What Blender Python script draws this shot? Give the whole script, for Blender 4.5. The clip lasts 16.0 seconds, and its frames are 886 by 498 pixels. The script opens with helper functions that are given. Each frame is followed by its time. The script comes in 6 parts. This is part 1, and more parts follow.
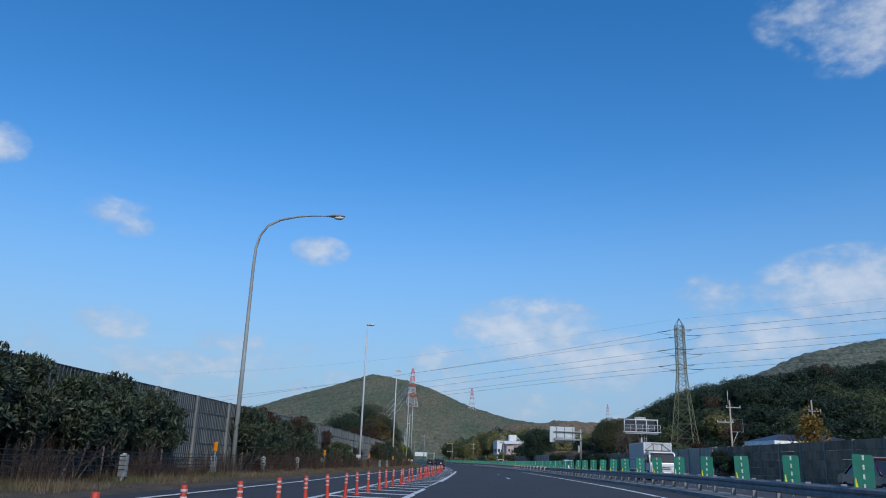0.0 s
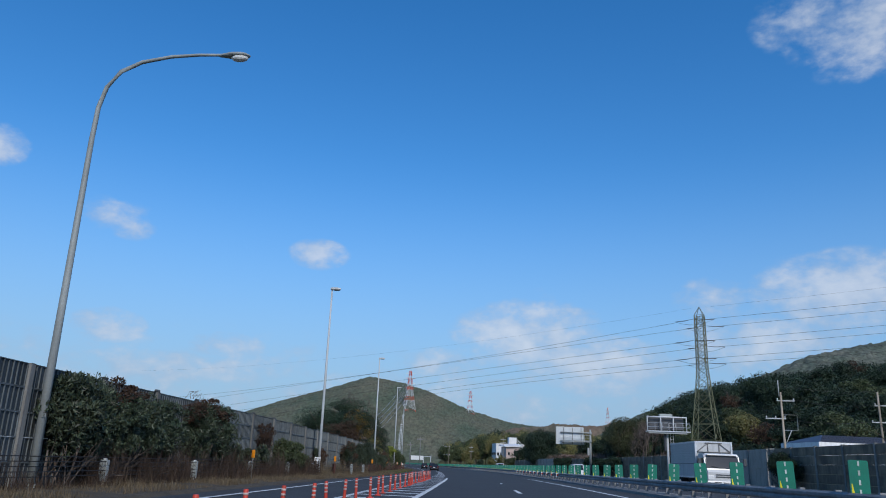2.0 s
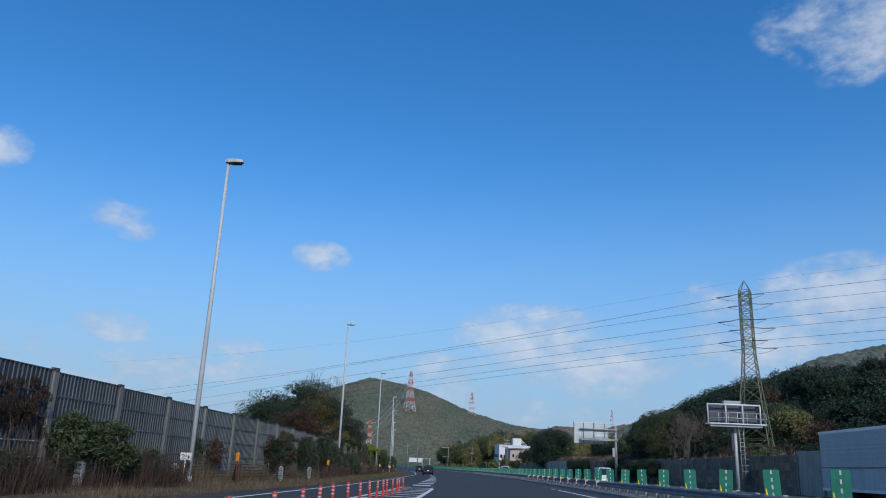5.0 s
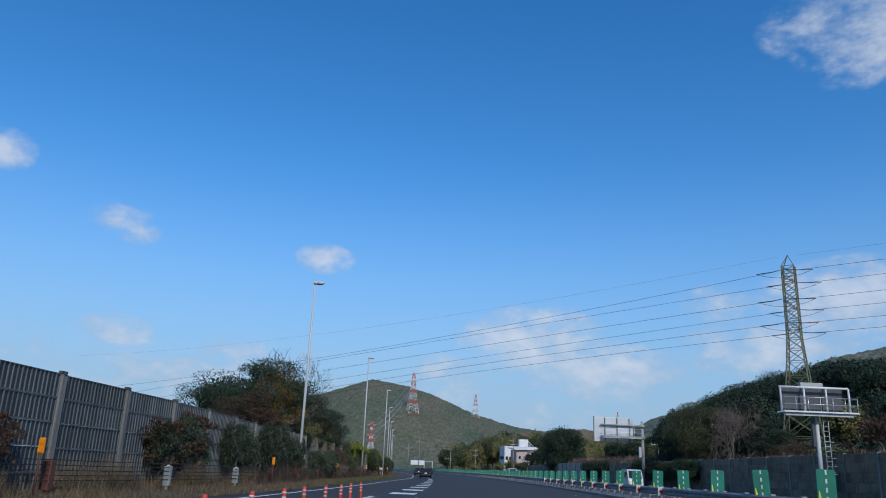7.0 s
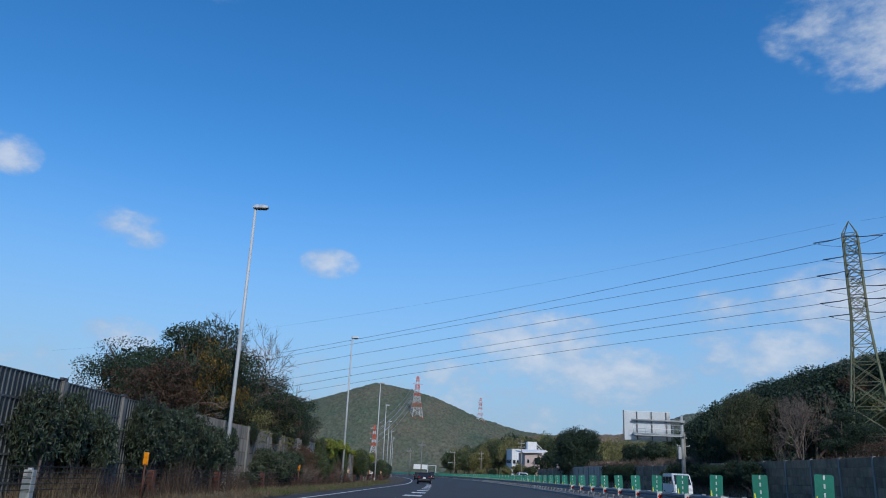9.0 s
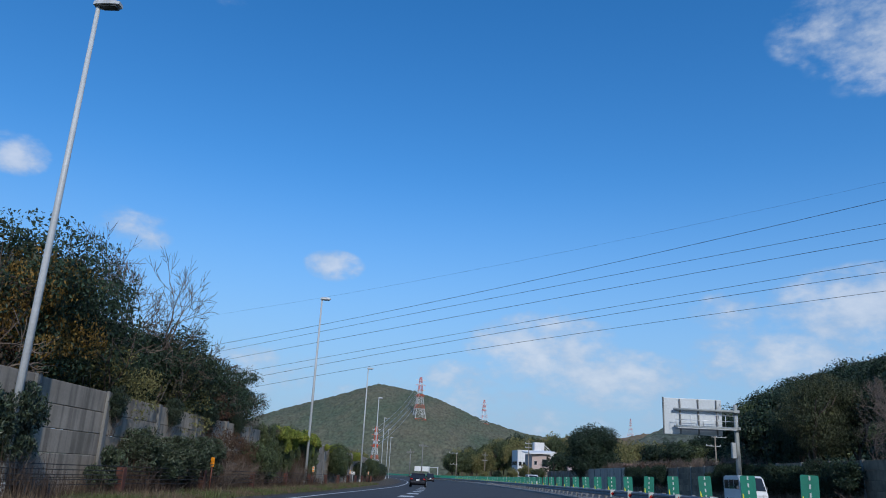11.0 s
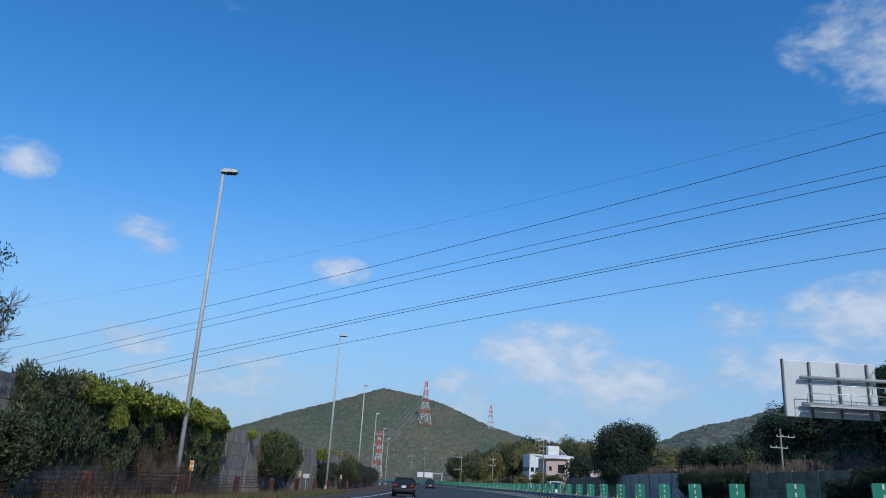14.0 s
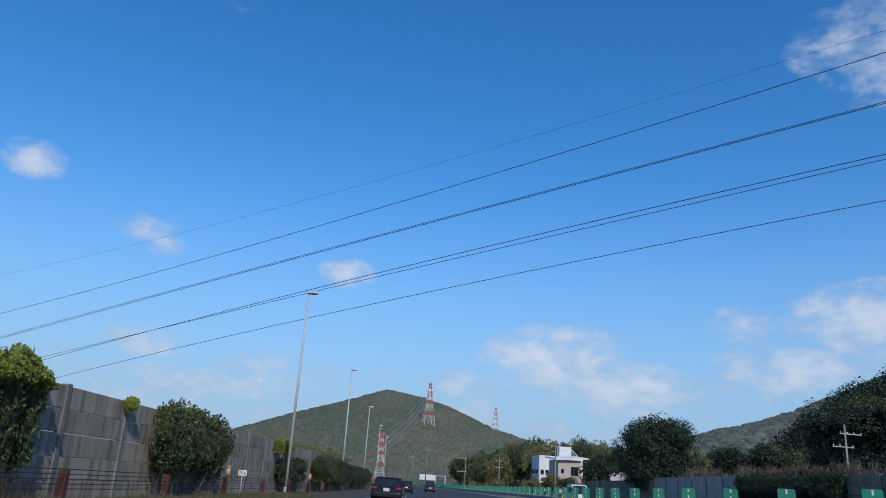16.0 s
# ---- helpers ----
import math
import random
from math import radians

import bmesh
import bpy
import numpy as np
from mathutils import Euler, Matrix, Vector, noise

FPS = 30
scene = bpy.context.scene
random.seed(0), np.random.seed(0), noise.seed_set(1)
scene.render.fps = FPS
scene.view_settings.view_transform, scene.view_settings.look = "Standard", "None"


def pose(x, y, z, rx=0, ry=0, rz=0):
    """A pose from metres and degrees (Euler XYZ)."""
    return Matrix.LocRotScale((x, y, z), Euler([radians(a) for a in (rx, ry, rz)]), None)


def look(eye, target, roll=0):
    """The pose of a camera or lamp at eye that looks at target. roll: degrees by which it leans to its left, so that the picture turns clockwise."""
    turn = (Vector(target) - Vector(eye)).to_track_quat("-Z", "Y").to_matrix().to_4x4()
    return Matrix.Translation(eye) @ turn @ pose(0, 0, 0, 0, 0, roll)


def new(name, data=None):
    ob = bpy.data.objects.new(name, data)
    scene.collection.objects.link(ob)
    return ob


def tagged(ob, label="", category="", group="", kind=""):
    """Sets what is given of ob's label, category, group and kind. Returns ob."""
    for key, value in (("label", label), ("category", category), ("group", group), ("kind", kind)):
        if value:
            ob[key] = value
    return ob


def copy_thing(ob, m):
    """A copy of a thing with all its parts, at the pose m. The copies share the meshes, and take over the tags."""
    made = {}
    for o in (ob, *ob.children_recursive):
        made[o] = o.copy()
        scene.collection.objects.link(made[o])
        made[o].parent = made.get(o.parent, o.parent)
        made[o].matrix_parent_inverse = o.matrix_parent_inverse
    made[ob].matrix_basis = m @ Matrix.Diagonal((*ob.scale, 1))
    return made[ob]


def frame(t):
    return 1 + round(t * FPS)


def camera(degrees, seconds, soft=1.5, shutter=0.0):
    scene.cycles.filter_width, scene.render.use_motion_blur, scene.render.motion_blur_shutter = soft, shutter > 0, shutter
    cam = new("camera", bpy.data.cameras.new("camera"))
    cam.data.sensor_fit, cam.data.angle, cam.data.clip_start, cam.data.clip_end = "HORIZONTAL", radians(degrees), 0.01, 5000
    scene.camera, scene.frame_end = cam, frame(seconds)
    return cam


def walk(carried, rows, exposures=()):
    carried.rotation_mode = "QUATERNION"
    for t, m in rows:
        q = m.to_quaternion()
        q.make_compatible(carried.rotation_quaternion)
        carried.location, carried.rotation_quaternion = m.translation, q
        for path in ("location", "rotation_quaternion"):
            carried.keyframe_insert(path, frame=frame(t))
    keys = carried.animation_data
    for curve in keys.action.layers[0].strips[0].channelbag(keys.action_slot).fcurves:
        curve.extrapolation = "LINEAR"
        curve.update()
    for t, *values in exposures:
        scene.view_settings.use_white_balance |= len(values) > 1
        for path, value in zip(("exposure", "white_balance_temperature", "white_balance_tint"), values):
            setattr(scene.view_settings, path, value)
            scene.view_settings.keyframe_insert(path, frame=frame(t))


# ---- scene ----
cam = camera(61.0, 16.0, soft=1.0)
PATH = [
    (0, (0.91, 3.09, 0.872), (0.902, 5.015, 1.413), 2.0),
    (0.5, (1.167, 7.042, 0.903), (1.159, 8.967, 1.446), 2.1),
    (1, (1.43, 11.007, 0.911), (1.424, 12.931, 1.458), 2.0),
    (1.5, (1.655, 15.019, 0.906), (1.649, 16.942, 1.454), 2.1),
    (2, (1.837, 18.907, 0.947), (1.832, 20.83, 1.497), 2.1),
    (2.5, (2.093, 22.836, 0.997), (2.089, 24.759, 1.547), 2.1),
    (3, (2.278, 26.7, 1.009), (2.274, 28.622, 1.561), 2.2),
    (3.5, (2.536, 30.645, 1.036), (2.53, 32.567, 1.589), 2.2),
    (4, (2.646, 34.361, 1.032), (2.64, 36.283, 1.586), 2.3),
    (6.5, (3.593, 53.539, 0.886), (3.574, 55.459, 1.447), 2.4),
    (7, (3.693, 57.265, 0.878), (3.672, 59.184, 1.441), 2.4),
    (7.5, (3.868, 61.19, 0.872), (3.844, 63.108, 1.437), 2.3),
    (8, (3.871, 64.898, 0.876), (3.845, 66.816, 1.442), 2.3),
    (8.5, (3.995, 68.847, 0.889), (3.965, 70.764, 1.459), 2.3),
    (11, (4.725, 88.446, 0.755), (4.68, 90.36, 1.334), 2.8),
    (11.5, (4.9, 92.393, 0.763), (4.852, 94.306, 1.345), 2.8),
    (12, (4.98, 96.317, 0.771), (4.928, 98.229, 1.355), 2.9),
    (12.5, (5.073, 100.309, 0.755), (5.018, 102.22, 1.341), 3.1),
    (13, (5.11, 104.204, 0.749), (5.051, 106.114, 1.338), 3.2),
    (13.5, (5.253, 108.216, 0.731), (5.191, 110.126, 1.322), 3.4),
    (14, (5.259, 112.058, 0.716), (5.194, 113.967, 1.31), 3.3),
    (14.5, (5.42, 116.012, 0.659), (5.352, 117.92, 1.253), 3.5),
    (15, (5.416, 119.888, 0.674), (5.344, 121.796, 1.271), 3.4),
    (15.5, (5.403, 123.795, 0.687), (5.326, 125.701, 1.286), 3.7),
    (16, (5.412, 127.712, 0.698), (5.332, 129.618, 1.298), 3.8),
]
walk(cam, [(t, look(eye, target, roll)) for t, eye, target, roll in PATH], exposures=((0.0, 0.0), (8.5, 0.0), (12.0, 0.06), (14.0, 0.06), (16.0, 0.05)))

# ---------------------------------------------------------------- world, sun
SUN_ELEVATION, SUN_AZIMUTH = 36.0, 162.0        # degrees; azimuth clockwise from +y
CLOUDS = [  # azimuth, elevation, half width, half height (degrees), density
    (-9.8, 15.0, 2.5, 1.3, 1.15), (-24.8, 16.1, 3.1, 1.5, 0.62), (-23.6, 15.4, 1.9, 1.0, 0.8), (-33.0, 19.4, 2.3, 1.6, 1.1),
    (32.4, 29.9, 5.8, 4.6, 0.95), (27.9, 30.6, 3.6, 2.6, 0.85), (6.8, 9.4, 6.6, 3.2, 1.2),
    (11.4, 7.4, 7.0, 2.6, 1.2), (28.6, 12.1, 6.8, 3.3, 1.2), (20.1, 12.2, 3.0, 1.7, 0.9),
    (23.5, 9.0, 7.2, 2.7, 1.05), (-24.0, 8.5, 3.0, 1.4, 1.0), (-15.9, 7.7, 3.2, 1.2, 1.0),
    (-19.3, 5.9, 9.0, 1.5, 0.95), (-0.3, 7.3, 3.0, 1.4, 1.0), (-21.5, 33.0, 3.0, 0.8, 0.35),
    (7.8, 12.7, 1.3, 0.7, 0.5),
]


def sky_world():
    world = bpy.data.worlds.new("sky_world")
    scene.world = world
    world.use_nodes = True
    nt = world.node_tree
    nt.nodes.clear()
    n, link = nt.nodes.new, nt.links.new
    out, bg = n("ShaderNodeOutputWorld"), n("ShaderNodeBackground")
    sky = n("ShaderNodeTexSky")
    sky.sky_type, sky.sun_disc = "NISHITA", False
    sky.sun_elevation, sky.sun_rotation = radians(SUN_ELEVATION), radians(SUN_AZIMUTH)
    sky.altitude, sky.air_density, sky.dust_density, sky.ozone_density = 0, 1.0, 0.25, 3.0
    coord = n("ShaderNodeTexCoord")

    def vec(op, a, b):
        node = n("ShaderNodeVectorMath")
        node.operation = op
        for slot, v in zip(node.inputs, (a, b)):
            if isinstance(v, tuple):
                slot.default_value = v
            elif v is not None:
                link(v, slot)
        return node.outputs["Value"] if op == "LENGTH" else node.outputs[0]

    def num(op, a, b=0.0, clamp=False):
        node = n("ShaderNodeMath")
        node.operation, node.use_clamp = op, clamp
        for slot, v in zip(node.inputs, (a, b)):
            if isinstance(v, (int, float)):
                slot.default_value = v
            else:
                link(v, slot)
        return node.outputs[0]

    direction = coord.outputs["Generated"]

    def fbm(scale, detail, offset):
        node = n("ShaderNodeTexNoise")
        node.inputs["Scale"].default_value, node.inputs["Detail"].default_value = scale, detail
        node.inputs["Roughness"].default_value = 0.55
        link(vec("MULTIPLY", vec("ADD", direction, offset), (1.0, 1.0, 1.7)), node.inputs["Vector"])
        return node.outputs["Fac"]

    billow, wisps, curls = fbm(27.0, 8.0, (3.1, 1.7, 0.4)), fbm(7.0, 8.0, (0.2, 5.1, 2.2)), fbm(70.0, 6.0, (1.3, 4.2, 0.7))
    total = None
    for az, el, wide, high, dense in CLOUDS:
        a, e = radians(az), radians(el)
        centre = (math.sin(a) * math.cos(e), math.cos(a) * math.cos(e), math.sin(e))
        off = vec("SUBTRACT", direction, centre)
        size = (1 / radians(wide), 1 / radians(wide), 1 / radians(high))
        near = num("SUBTRACT", 1.0, vec("LENGTH", vec("MULTIPLY", off, size), None), True)
        soft = num("MULTIPLY", num("POWER", near, 0.55), dense)
        total = soft if total is None else num("MAXIMUM", total, soft)
    # broken cloud bank near the horizon
    up = n("ShaderNodeSeparateXYZ")
    link(direction, up.inputs[0])
    low = n("ShaderNodeMapRange")
    low.inputs["From Min"].default_value, low.inputs["From Max"].default_value = 0.2, 0.0
    low.inputs["To Min"].default_value, low.inputs["To Max"].default_value = 0.0, 1.0
    link(up.outputs["Z"], low.inputs["Value"])
    total = num("MAXIMUM", total, num("MULTIPLY", low.outputs[0], num("MULTIPLY", wisps, 1.5)))
    ragged = num("ADD", total, num("MULTIPLY", num("SUBTRACT", billow, 0.5), 1.9))
    ragged = num("ADD", ragged, num("MULTIPLY", num("SUBTRACT", curls, 0.5), 0.55))
    ragged = num("MULTIPLY", ragged, num("MULTIPLY", total, 2.6, True))
    cover = n("ShaderNodeMapRange")
    cover.interpolation_type = "SMOOTHSTEP"
    cover.inputs["From Min"].default_value, cover.inputs["From Max"].default_value = 0.06, 1.2
    cover.inputs["To Max"].default_value = 0.74
    link(ragged, cover.inputs["Value"])
    tone = n("ShaderNodeMixRGB")
    tone.inputs["Color1"].default_value, tone.inputs["Color2"].default_value = (3.7, 4.75, 6.4, 1), (6.45, 6.95, 7.85, 1)
    shade = n("ShaderNodeMapRange")
    shade.inputs["From Min"].default_value, shade.inputs["From Max"].default_value = 0.35, 1.5
    link(num("ADD", ragged, num("MULTIPLY", num("SUBTRACT", fbm(15.0, 5.0, (7.7, 0.3, 0.93)), 0.5), 1.6)), shade.inputs["Value"])
    link(shade.outputs[0], tone.inputs["Fac"])
    mix = n("ShaderNodeMixRGB")
    link(cover.outputs[0], mix.inputs["Fac"])
    rich = n("ShaderNodeHueSaturation")
    rich.inputs["Saturation"].default_value, rich.inputs["Value"].default_value = 1.34, 1.63
    rich.inputs["Hue"].default_value = 0.5035
    link(sky.outputs[0], rich.inputs["Color"])
    veil = n("ShaderNodeMapRange")
    veil.interpolation_type = "SMOOTHSTEP"
    veil.inputs["From Min"].default_value, veil.inputs["From Max"].default_value = 0.4, 0.0
    veil.inputs["To Max"].default_value = 0.92
    link(up.outputs["Z"], veil.inputs["Value"])
    low_sky = n("ShaderNodeMixRGB")
    low_sky.inputs["Color2"].default_value = (2.3, 3.82, 6.0, 1)
    link(veil.outputs[0], low_sky.inputs["Fac"])
    link(rich.outputs[0], low_sky.inputs["Color1"])
    link(low_sky.outputs[0], mix.inputs["Color1"])
    link(tone.outputs[0], mix.inputs["Color2"])
    link(mix.outputs[0], bg.inputs["Color"])
    bg.inputs["Strength"].default_value = 0.1
    link(bg.outputs[0], out.inputs["Surface"])


sky_world()
sun_data = bpy.data.lights.new("sun", "SUN")
sun_data.energy, sun_data.angle, sun_data.color = 2.6, radians(0.53), (1.0, 0.965, 0.91)
sun = new("sun", sun_data)
sun_way = Vector((math.sin(radians(SUN_AZIMUTH)) * math.cos(radians(SUN_ELEVATION)),
                  math.cos(radians(SUN_AZIMUTH)) * math.cos(radians(SUN_ELEVATION)), math.sin(radians(SUN_ELEVATION))))
sun.matrix_world = look(sun_way * 60, (0, 0, 0))

# ---------------------------------------------------------------- materials
def material(name, colour, second=None, rough=0.7, metal=0.0, scale=3.0, fine=40.0, bump=0.15, depth=0.02, spread=0.25,
             stretch=(1, 1, 1), island=0.0, specular=0.4, through_light=0.0, world=False, streaks=0.0):
    """Principled surface with two scales of noise, variation per object and relief."""
    m = bpy.data.materials.new(name)
    m.use_nodes = True
    nt = m.node_tree
    n, link = nt.nodes.new, nt.links.new
    p = nt.nodes["Principled BSDF"]
    second = second or tuple(c * 0.72 for c in colour)
    if world:
        place = n("ShaderNodeNewGeometry").outputs["Position"]
    else:
        place = n("ShaderNodeTexCoord").outputs["Object"]
    mapping = n("ShaderNodeMapping")
    mapping.inputs["Scale"].default_value = stretch
    link(place, mapping.inputs["Vector"])
    info = n("ShaderNodeObjectInfo")
    if not world:
        shift = n("ShaderNodeVectorMath")
        shift.operation = "SCALE"
        shift.inputs[0].default_value = (37.0, 91.0, 53.0)
        link(info.outputs["Random"], shift.inputs["Scale"])
        link(shift.outputs[0], mapping.inputs["Location"])

    def tex(size, detail):
        t = n("ShaderNodeTexNoise")
        t.inputs["Scale"].default_value, t.inputs["Detail"].default_value = size, detail
        t.inputs["Roughness"].default_value = 0.6
        link(mapping.outputs[0], t.inputs["Vector"])
        return t.outputs["Fac"]

    broad, grain = tex(scale, 4.0), tex(fine, 3.0)
    ramp = n("ShaderNodeMapRange")
    ramp.inputs["From Min"].default_value, ramp.inputs["From Max"].default_value = 0.32, 0.68
    link(broad, ramp.inputs["Value"])
    mix = n("ShaderNodeMixRGB")
    mix.inputs["Color1"].default_value, mix.inputs["Color2"].default_value = (*colour, 1), (*second, 1)
    link(ramp.outputs[0], mix.inputs["Fac"])
    value = n("ShaderNodeMath")
    value.operation = "MULTIPLY_ADD"
    value.inputs[1].default_value, value.inputs[2].default_value = spread * 1.6, 1.0 - spread * 0.8
    link(grain, value.inputs[0])
    factor = value.outputs[0]

    def times(a, b, amount):
        node = n("ShaderNodeMath")
        node.operation = "MULTIPLY_ADD"
        node.inputs[1].default_value, node.inputs[2].default_value = amount * 2, 1 - amount
        link(b, node.inputs[0])
        prod = n("ShaderNodeMath")
        prod.operation = "MULTIPLY"
        link(a, prod.inputs[0])
        link(node.outputs[0], prod.inputs[1])
        return prod.outputs[0]

    factor = times(factor, info.outputs["Random"], min(spread, 0.3) * 0.5)
    if island:
        factor = times(factor, n("ShaderNodeNewGeometry").outputs["Random Per Island"], island)
    if streaks:
        run = n("ShaderNodeMapping")
        run.inputs["Scale"].default_value = (2.4, 2.4, 0.16)
        link(mapping.outputs[0], run.inputs["Vector"])
        t = n("ShaderNodeTexNoise")
        t.inputs["Scale"].default_value, t.inputs["Detail"].default_value = 1.5, 5.0
        link(run.outputs[0], t.inputs["Vector"])
        edge = n("ShaderNodeMapRange")
        edge.inputs["From Min"].default_value, edge.inputs["From Max"].default_value = 0.46, 0.62
        link(t.outputs["Fac"], edge.inputs["Value"])
        dark = n("ShaderNodeMath")
        dark.operation = "MULTIPLY_ADD"
        dark.inputs[1].default_value, dark.inputs[2].default_value = -streaks, 1.0
        link(edge.outputs[0], dark.inputs[0])
        prod = n("ShaderNodeMath")
        prod.operation = "MULTIPLY"
        link(factor, prod.inputs[0])
        link(dark.outputs[0], prod.inputs[1])
        factor = prod.outputs[0]
    tint = n("ShaderNodeVectorMath")
    tint.operation = "SCALE"
    link(mix.outputs[0], tint.inputs[0])
    link(factor, tint.inputs["Scale"])
    link(tint.outputs[0], p.inputs["Base Color"])
    p.inputs["Roughness"].default_value, p.inputs["Metallic"].default_value = rough, metal
    p.inputs["Specular IOR Level"].default_value = specular
    if bump:
        b = n("ShaderNodeBump")
        b.inputs["Strength"].default_value, b.inputs["Distance"].default_value = bump, depth
        link(grain, b.inputs["Height"])
        link(b.outputs[0], p.inputs["Normal"])
    if through_light:
        leaf = n("ShaderNodeBsdfTranslucent")
        link(tint.outputs[0], leaf.inputs["Color"])
        blend = n("ShaderNodeMixShader")
        blend.inputs["Fac"].default_value = through_light
        link(p.outputs[0], blend.inputs[1])
        link(leaf.outputs[0], blend.inputs[2])
        link(blend.outputs[0], nt.nodes["Material Output"].inputs["Surface"])
    return m


def glass_material(name, tint=(0.02, 0.025, 0.03)):
    m = bpy.data.materials.new(name)
    m.use_nodes = True
    p = m.node_tree.nodes["Principled BSDF"]
    p.inputs["Base Color"].default_value = (*tint, 1)
    p.inputs["Roughness"].default_value, p.inputs["Specular IOR Level"].default_value = 0.05, 0.45
    return m


M = {}
M["asphalt"] = material("asphalt", (0.058, 0.058, 0.058), (0.045, 0.045, 0.046), rough=0.82, scale=0.35, fine=60, bump=0.5, depth=0.008, world=True, specular=0.3)
M["paint_white"] = material("road_paint_white", (0.72, 0.72, 0.7), (0.5, 0.5, 0.48), rough=0.7, scale=2, fine=25, world=True)
M["soil"] = material("dry_soil_and_straw", (0.1, 0.08, 0.055), (0.06, 0.05, 0.036), rough=0.95, scale=1.2, fine=30, bump=0.6, depth=0.05, world=True)
M["ground"] = material("grassy_ground", (0.09, 0.08, 0.045), (0.05, 0.06, 0.03), rough=0.95, scale=0.15, fine=6, bump=0.5, depth=0.1, world=True)
M["canopy"] = material("woodland_canopy", (0.09, 0.118, 0.078), (0.145, 0.137, 0.095), rough=0.95, scale=0.018, fine=0.26, bump=0.8, depth=1.0, stretch=(1, 0.3, 1), spread=1.1, world=True, specular=0.1)
M["canopy_grey"] = material("bare_woodland_canopy", (0.145, 0.15, 0.12), (0.098, 0.122, 0.09), rough=0.95, scale=0.05, fine=0.3, bump=0.8, depth=1.0, stretch=(1, 0.35, 1), spread=1.6, world=True, specular=0.1)
M["canopy_brown"] = material("thinned_brown_canopy", (0.2, 0.135, 0.095), (0.12, 0.125, 0.085), rough=0.95, scale=0.014, fine=0.26, bump=0.8, depth=1.0, stretch=(1, 0.3, 1), spread=1.1, world=True, specular=0.1)
M["canopy_near"] = material("hillside_canopy", (0.08, 0.088, 0.045), (0.108, 0.096, 0.052), rough=0.95, scale=0.03, fine=0.6, bump=0.8, depth=0.8, spread=0.6, world=True, specular=0.1)
M["galvanised"] = material("galvanised_steel", (0.5, 0.515, 0.51), (0.42, 0.435, 0.43), rough=0.5, metal=0.0, scale=1.2, fine=14, bump=0.05, streaks=0.15)
M["lamp_grey"] = material("dull_grey_steel", (0.36, 0.385, 0.37), (0.29, 0.31, 0.3), rough=0.6, metal=0.0, scale=1.2, fine=14, bump=0.05, streaks=0.15)
M["aluminium"] = material("aluminium", (0.68, 0.69, 0.7), (0.56, 0.57, 0.58), rough=0.38, metal=0.6, scale=2, fine=20, bump=0.03)
M["post_grey"] = material("wall_post_grey", (0.235, 0.23, 0.212), (0.18, 0.176, 0.163), rough=0.7, metal=0.0, scale=1.2, fine=18, bump=0.08, streaks=0.3)
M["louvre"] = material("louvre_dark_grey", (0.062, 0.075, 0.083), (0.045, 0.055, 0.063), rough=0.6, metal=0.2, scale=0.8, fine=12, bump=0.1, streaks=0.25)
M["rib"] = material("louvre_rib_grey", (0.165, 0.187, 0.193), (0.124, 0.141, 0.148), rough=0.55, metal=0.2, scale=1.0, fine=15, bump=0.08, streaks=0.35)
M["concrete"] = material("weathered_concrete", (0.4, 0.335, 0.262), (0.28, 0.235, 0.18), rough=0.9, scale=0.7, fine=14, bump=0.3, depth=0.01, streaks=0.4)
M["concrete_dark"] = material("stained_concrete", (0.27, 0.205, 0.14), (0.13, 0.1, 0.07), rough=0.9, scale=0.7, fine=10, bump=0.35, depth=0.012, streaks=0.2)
M["panel_light"] = material("painted_metal_panel", (0.37, 0.335, 0.285), (0.3, 0.27, 0.23), rough=0.65, metal=0.0, scale=0.6, fine=9, bump=0.05, streaks=0.2)
M["leaf"] = material("evergreen_leaves", (0.062, 0.088, 0.04), (0.09, 0.105, 0.045), rough=0.55, scale=0.9, fine=6, bump=0, island=0.55, through_light=0.18, specular=0.3)
M["leaf_dark"] = material("dark_evergreen_leaves", (0.017, 0.035, 0.019), (0.027, 0.044, 0.022), rough=0.55, scale=0.9, fine=6, bump=0, island=0.6, through_light=0.06, specular=0.3)
M["leaf_shrub"] = material("glossy_shrub_leaves", (0.038, 0.058, 0.034), (0.055, 0.068, 0.038), rough=0.5, scale=0.9, fine=6, bump=0, island=0.65, through_light=0.08, specular=0.35)
M["leaf_wood"] = material("mixed_dark_leaves", (0.042, 0.056, 0.026), (0.066, 0.068, 0.032), rough=0.6, scale=0.5, fine=4, bump=0, island=0.6, through_light=0.15, specular=0.25)
M["leaf_yellow"] = material("yellow_green_vine_leaves", (0.3, 0.31, 0.045), (0.13, 0.18, 0.04), rough=0.6, scale=0.9, fine=5, bump=0, island=0.45, through_light=0.3)
M["leaf_orange"] = material("autumn_orange_leaves", (0.24, 0.13, 0.022), (0.15, 0.11, 0.03), rough=0.65, scale=0.6, fine=5, bump=0, island=0.5, through_light=0.3)
M["leaf_rust"] = material("rust_brown_leaves", (0.085, 0.043, 0.026), (0.06, 0.04, 0.024), rough=0.7, scale=0.9, fine=5, bump=0, island=0.5, through_light=0.2)
M["leaf_olive"] = material("olive_brown_leaves", (0.23, 0.2, 0.075), (0.13, 0.14, 0.052), rough=0.65, scale=0.6, fine=5, bump=0, island=0.5, through_light=0.2)
M["bark"] = material("bark", (0.11, 0.085, 0.065), (0.07, 0.055, 0.045), rough=0.95, scale=3, fine=30, bump=0.5, depth=0.02)
M["twig"] = material("dry_twigs", (0.15, 0.115, 0.092), (0.1, 0.078, 0.064), rough=0.95, scale=3, fine=30, bump=0, island=0.35)
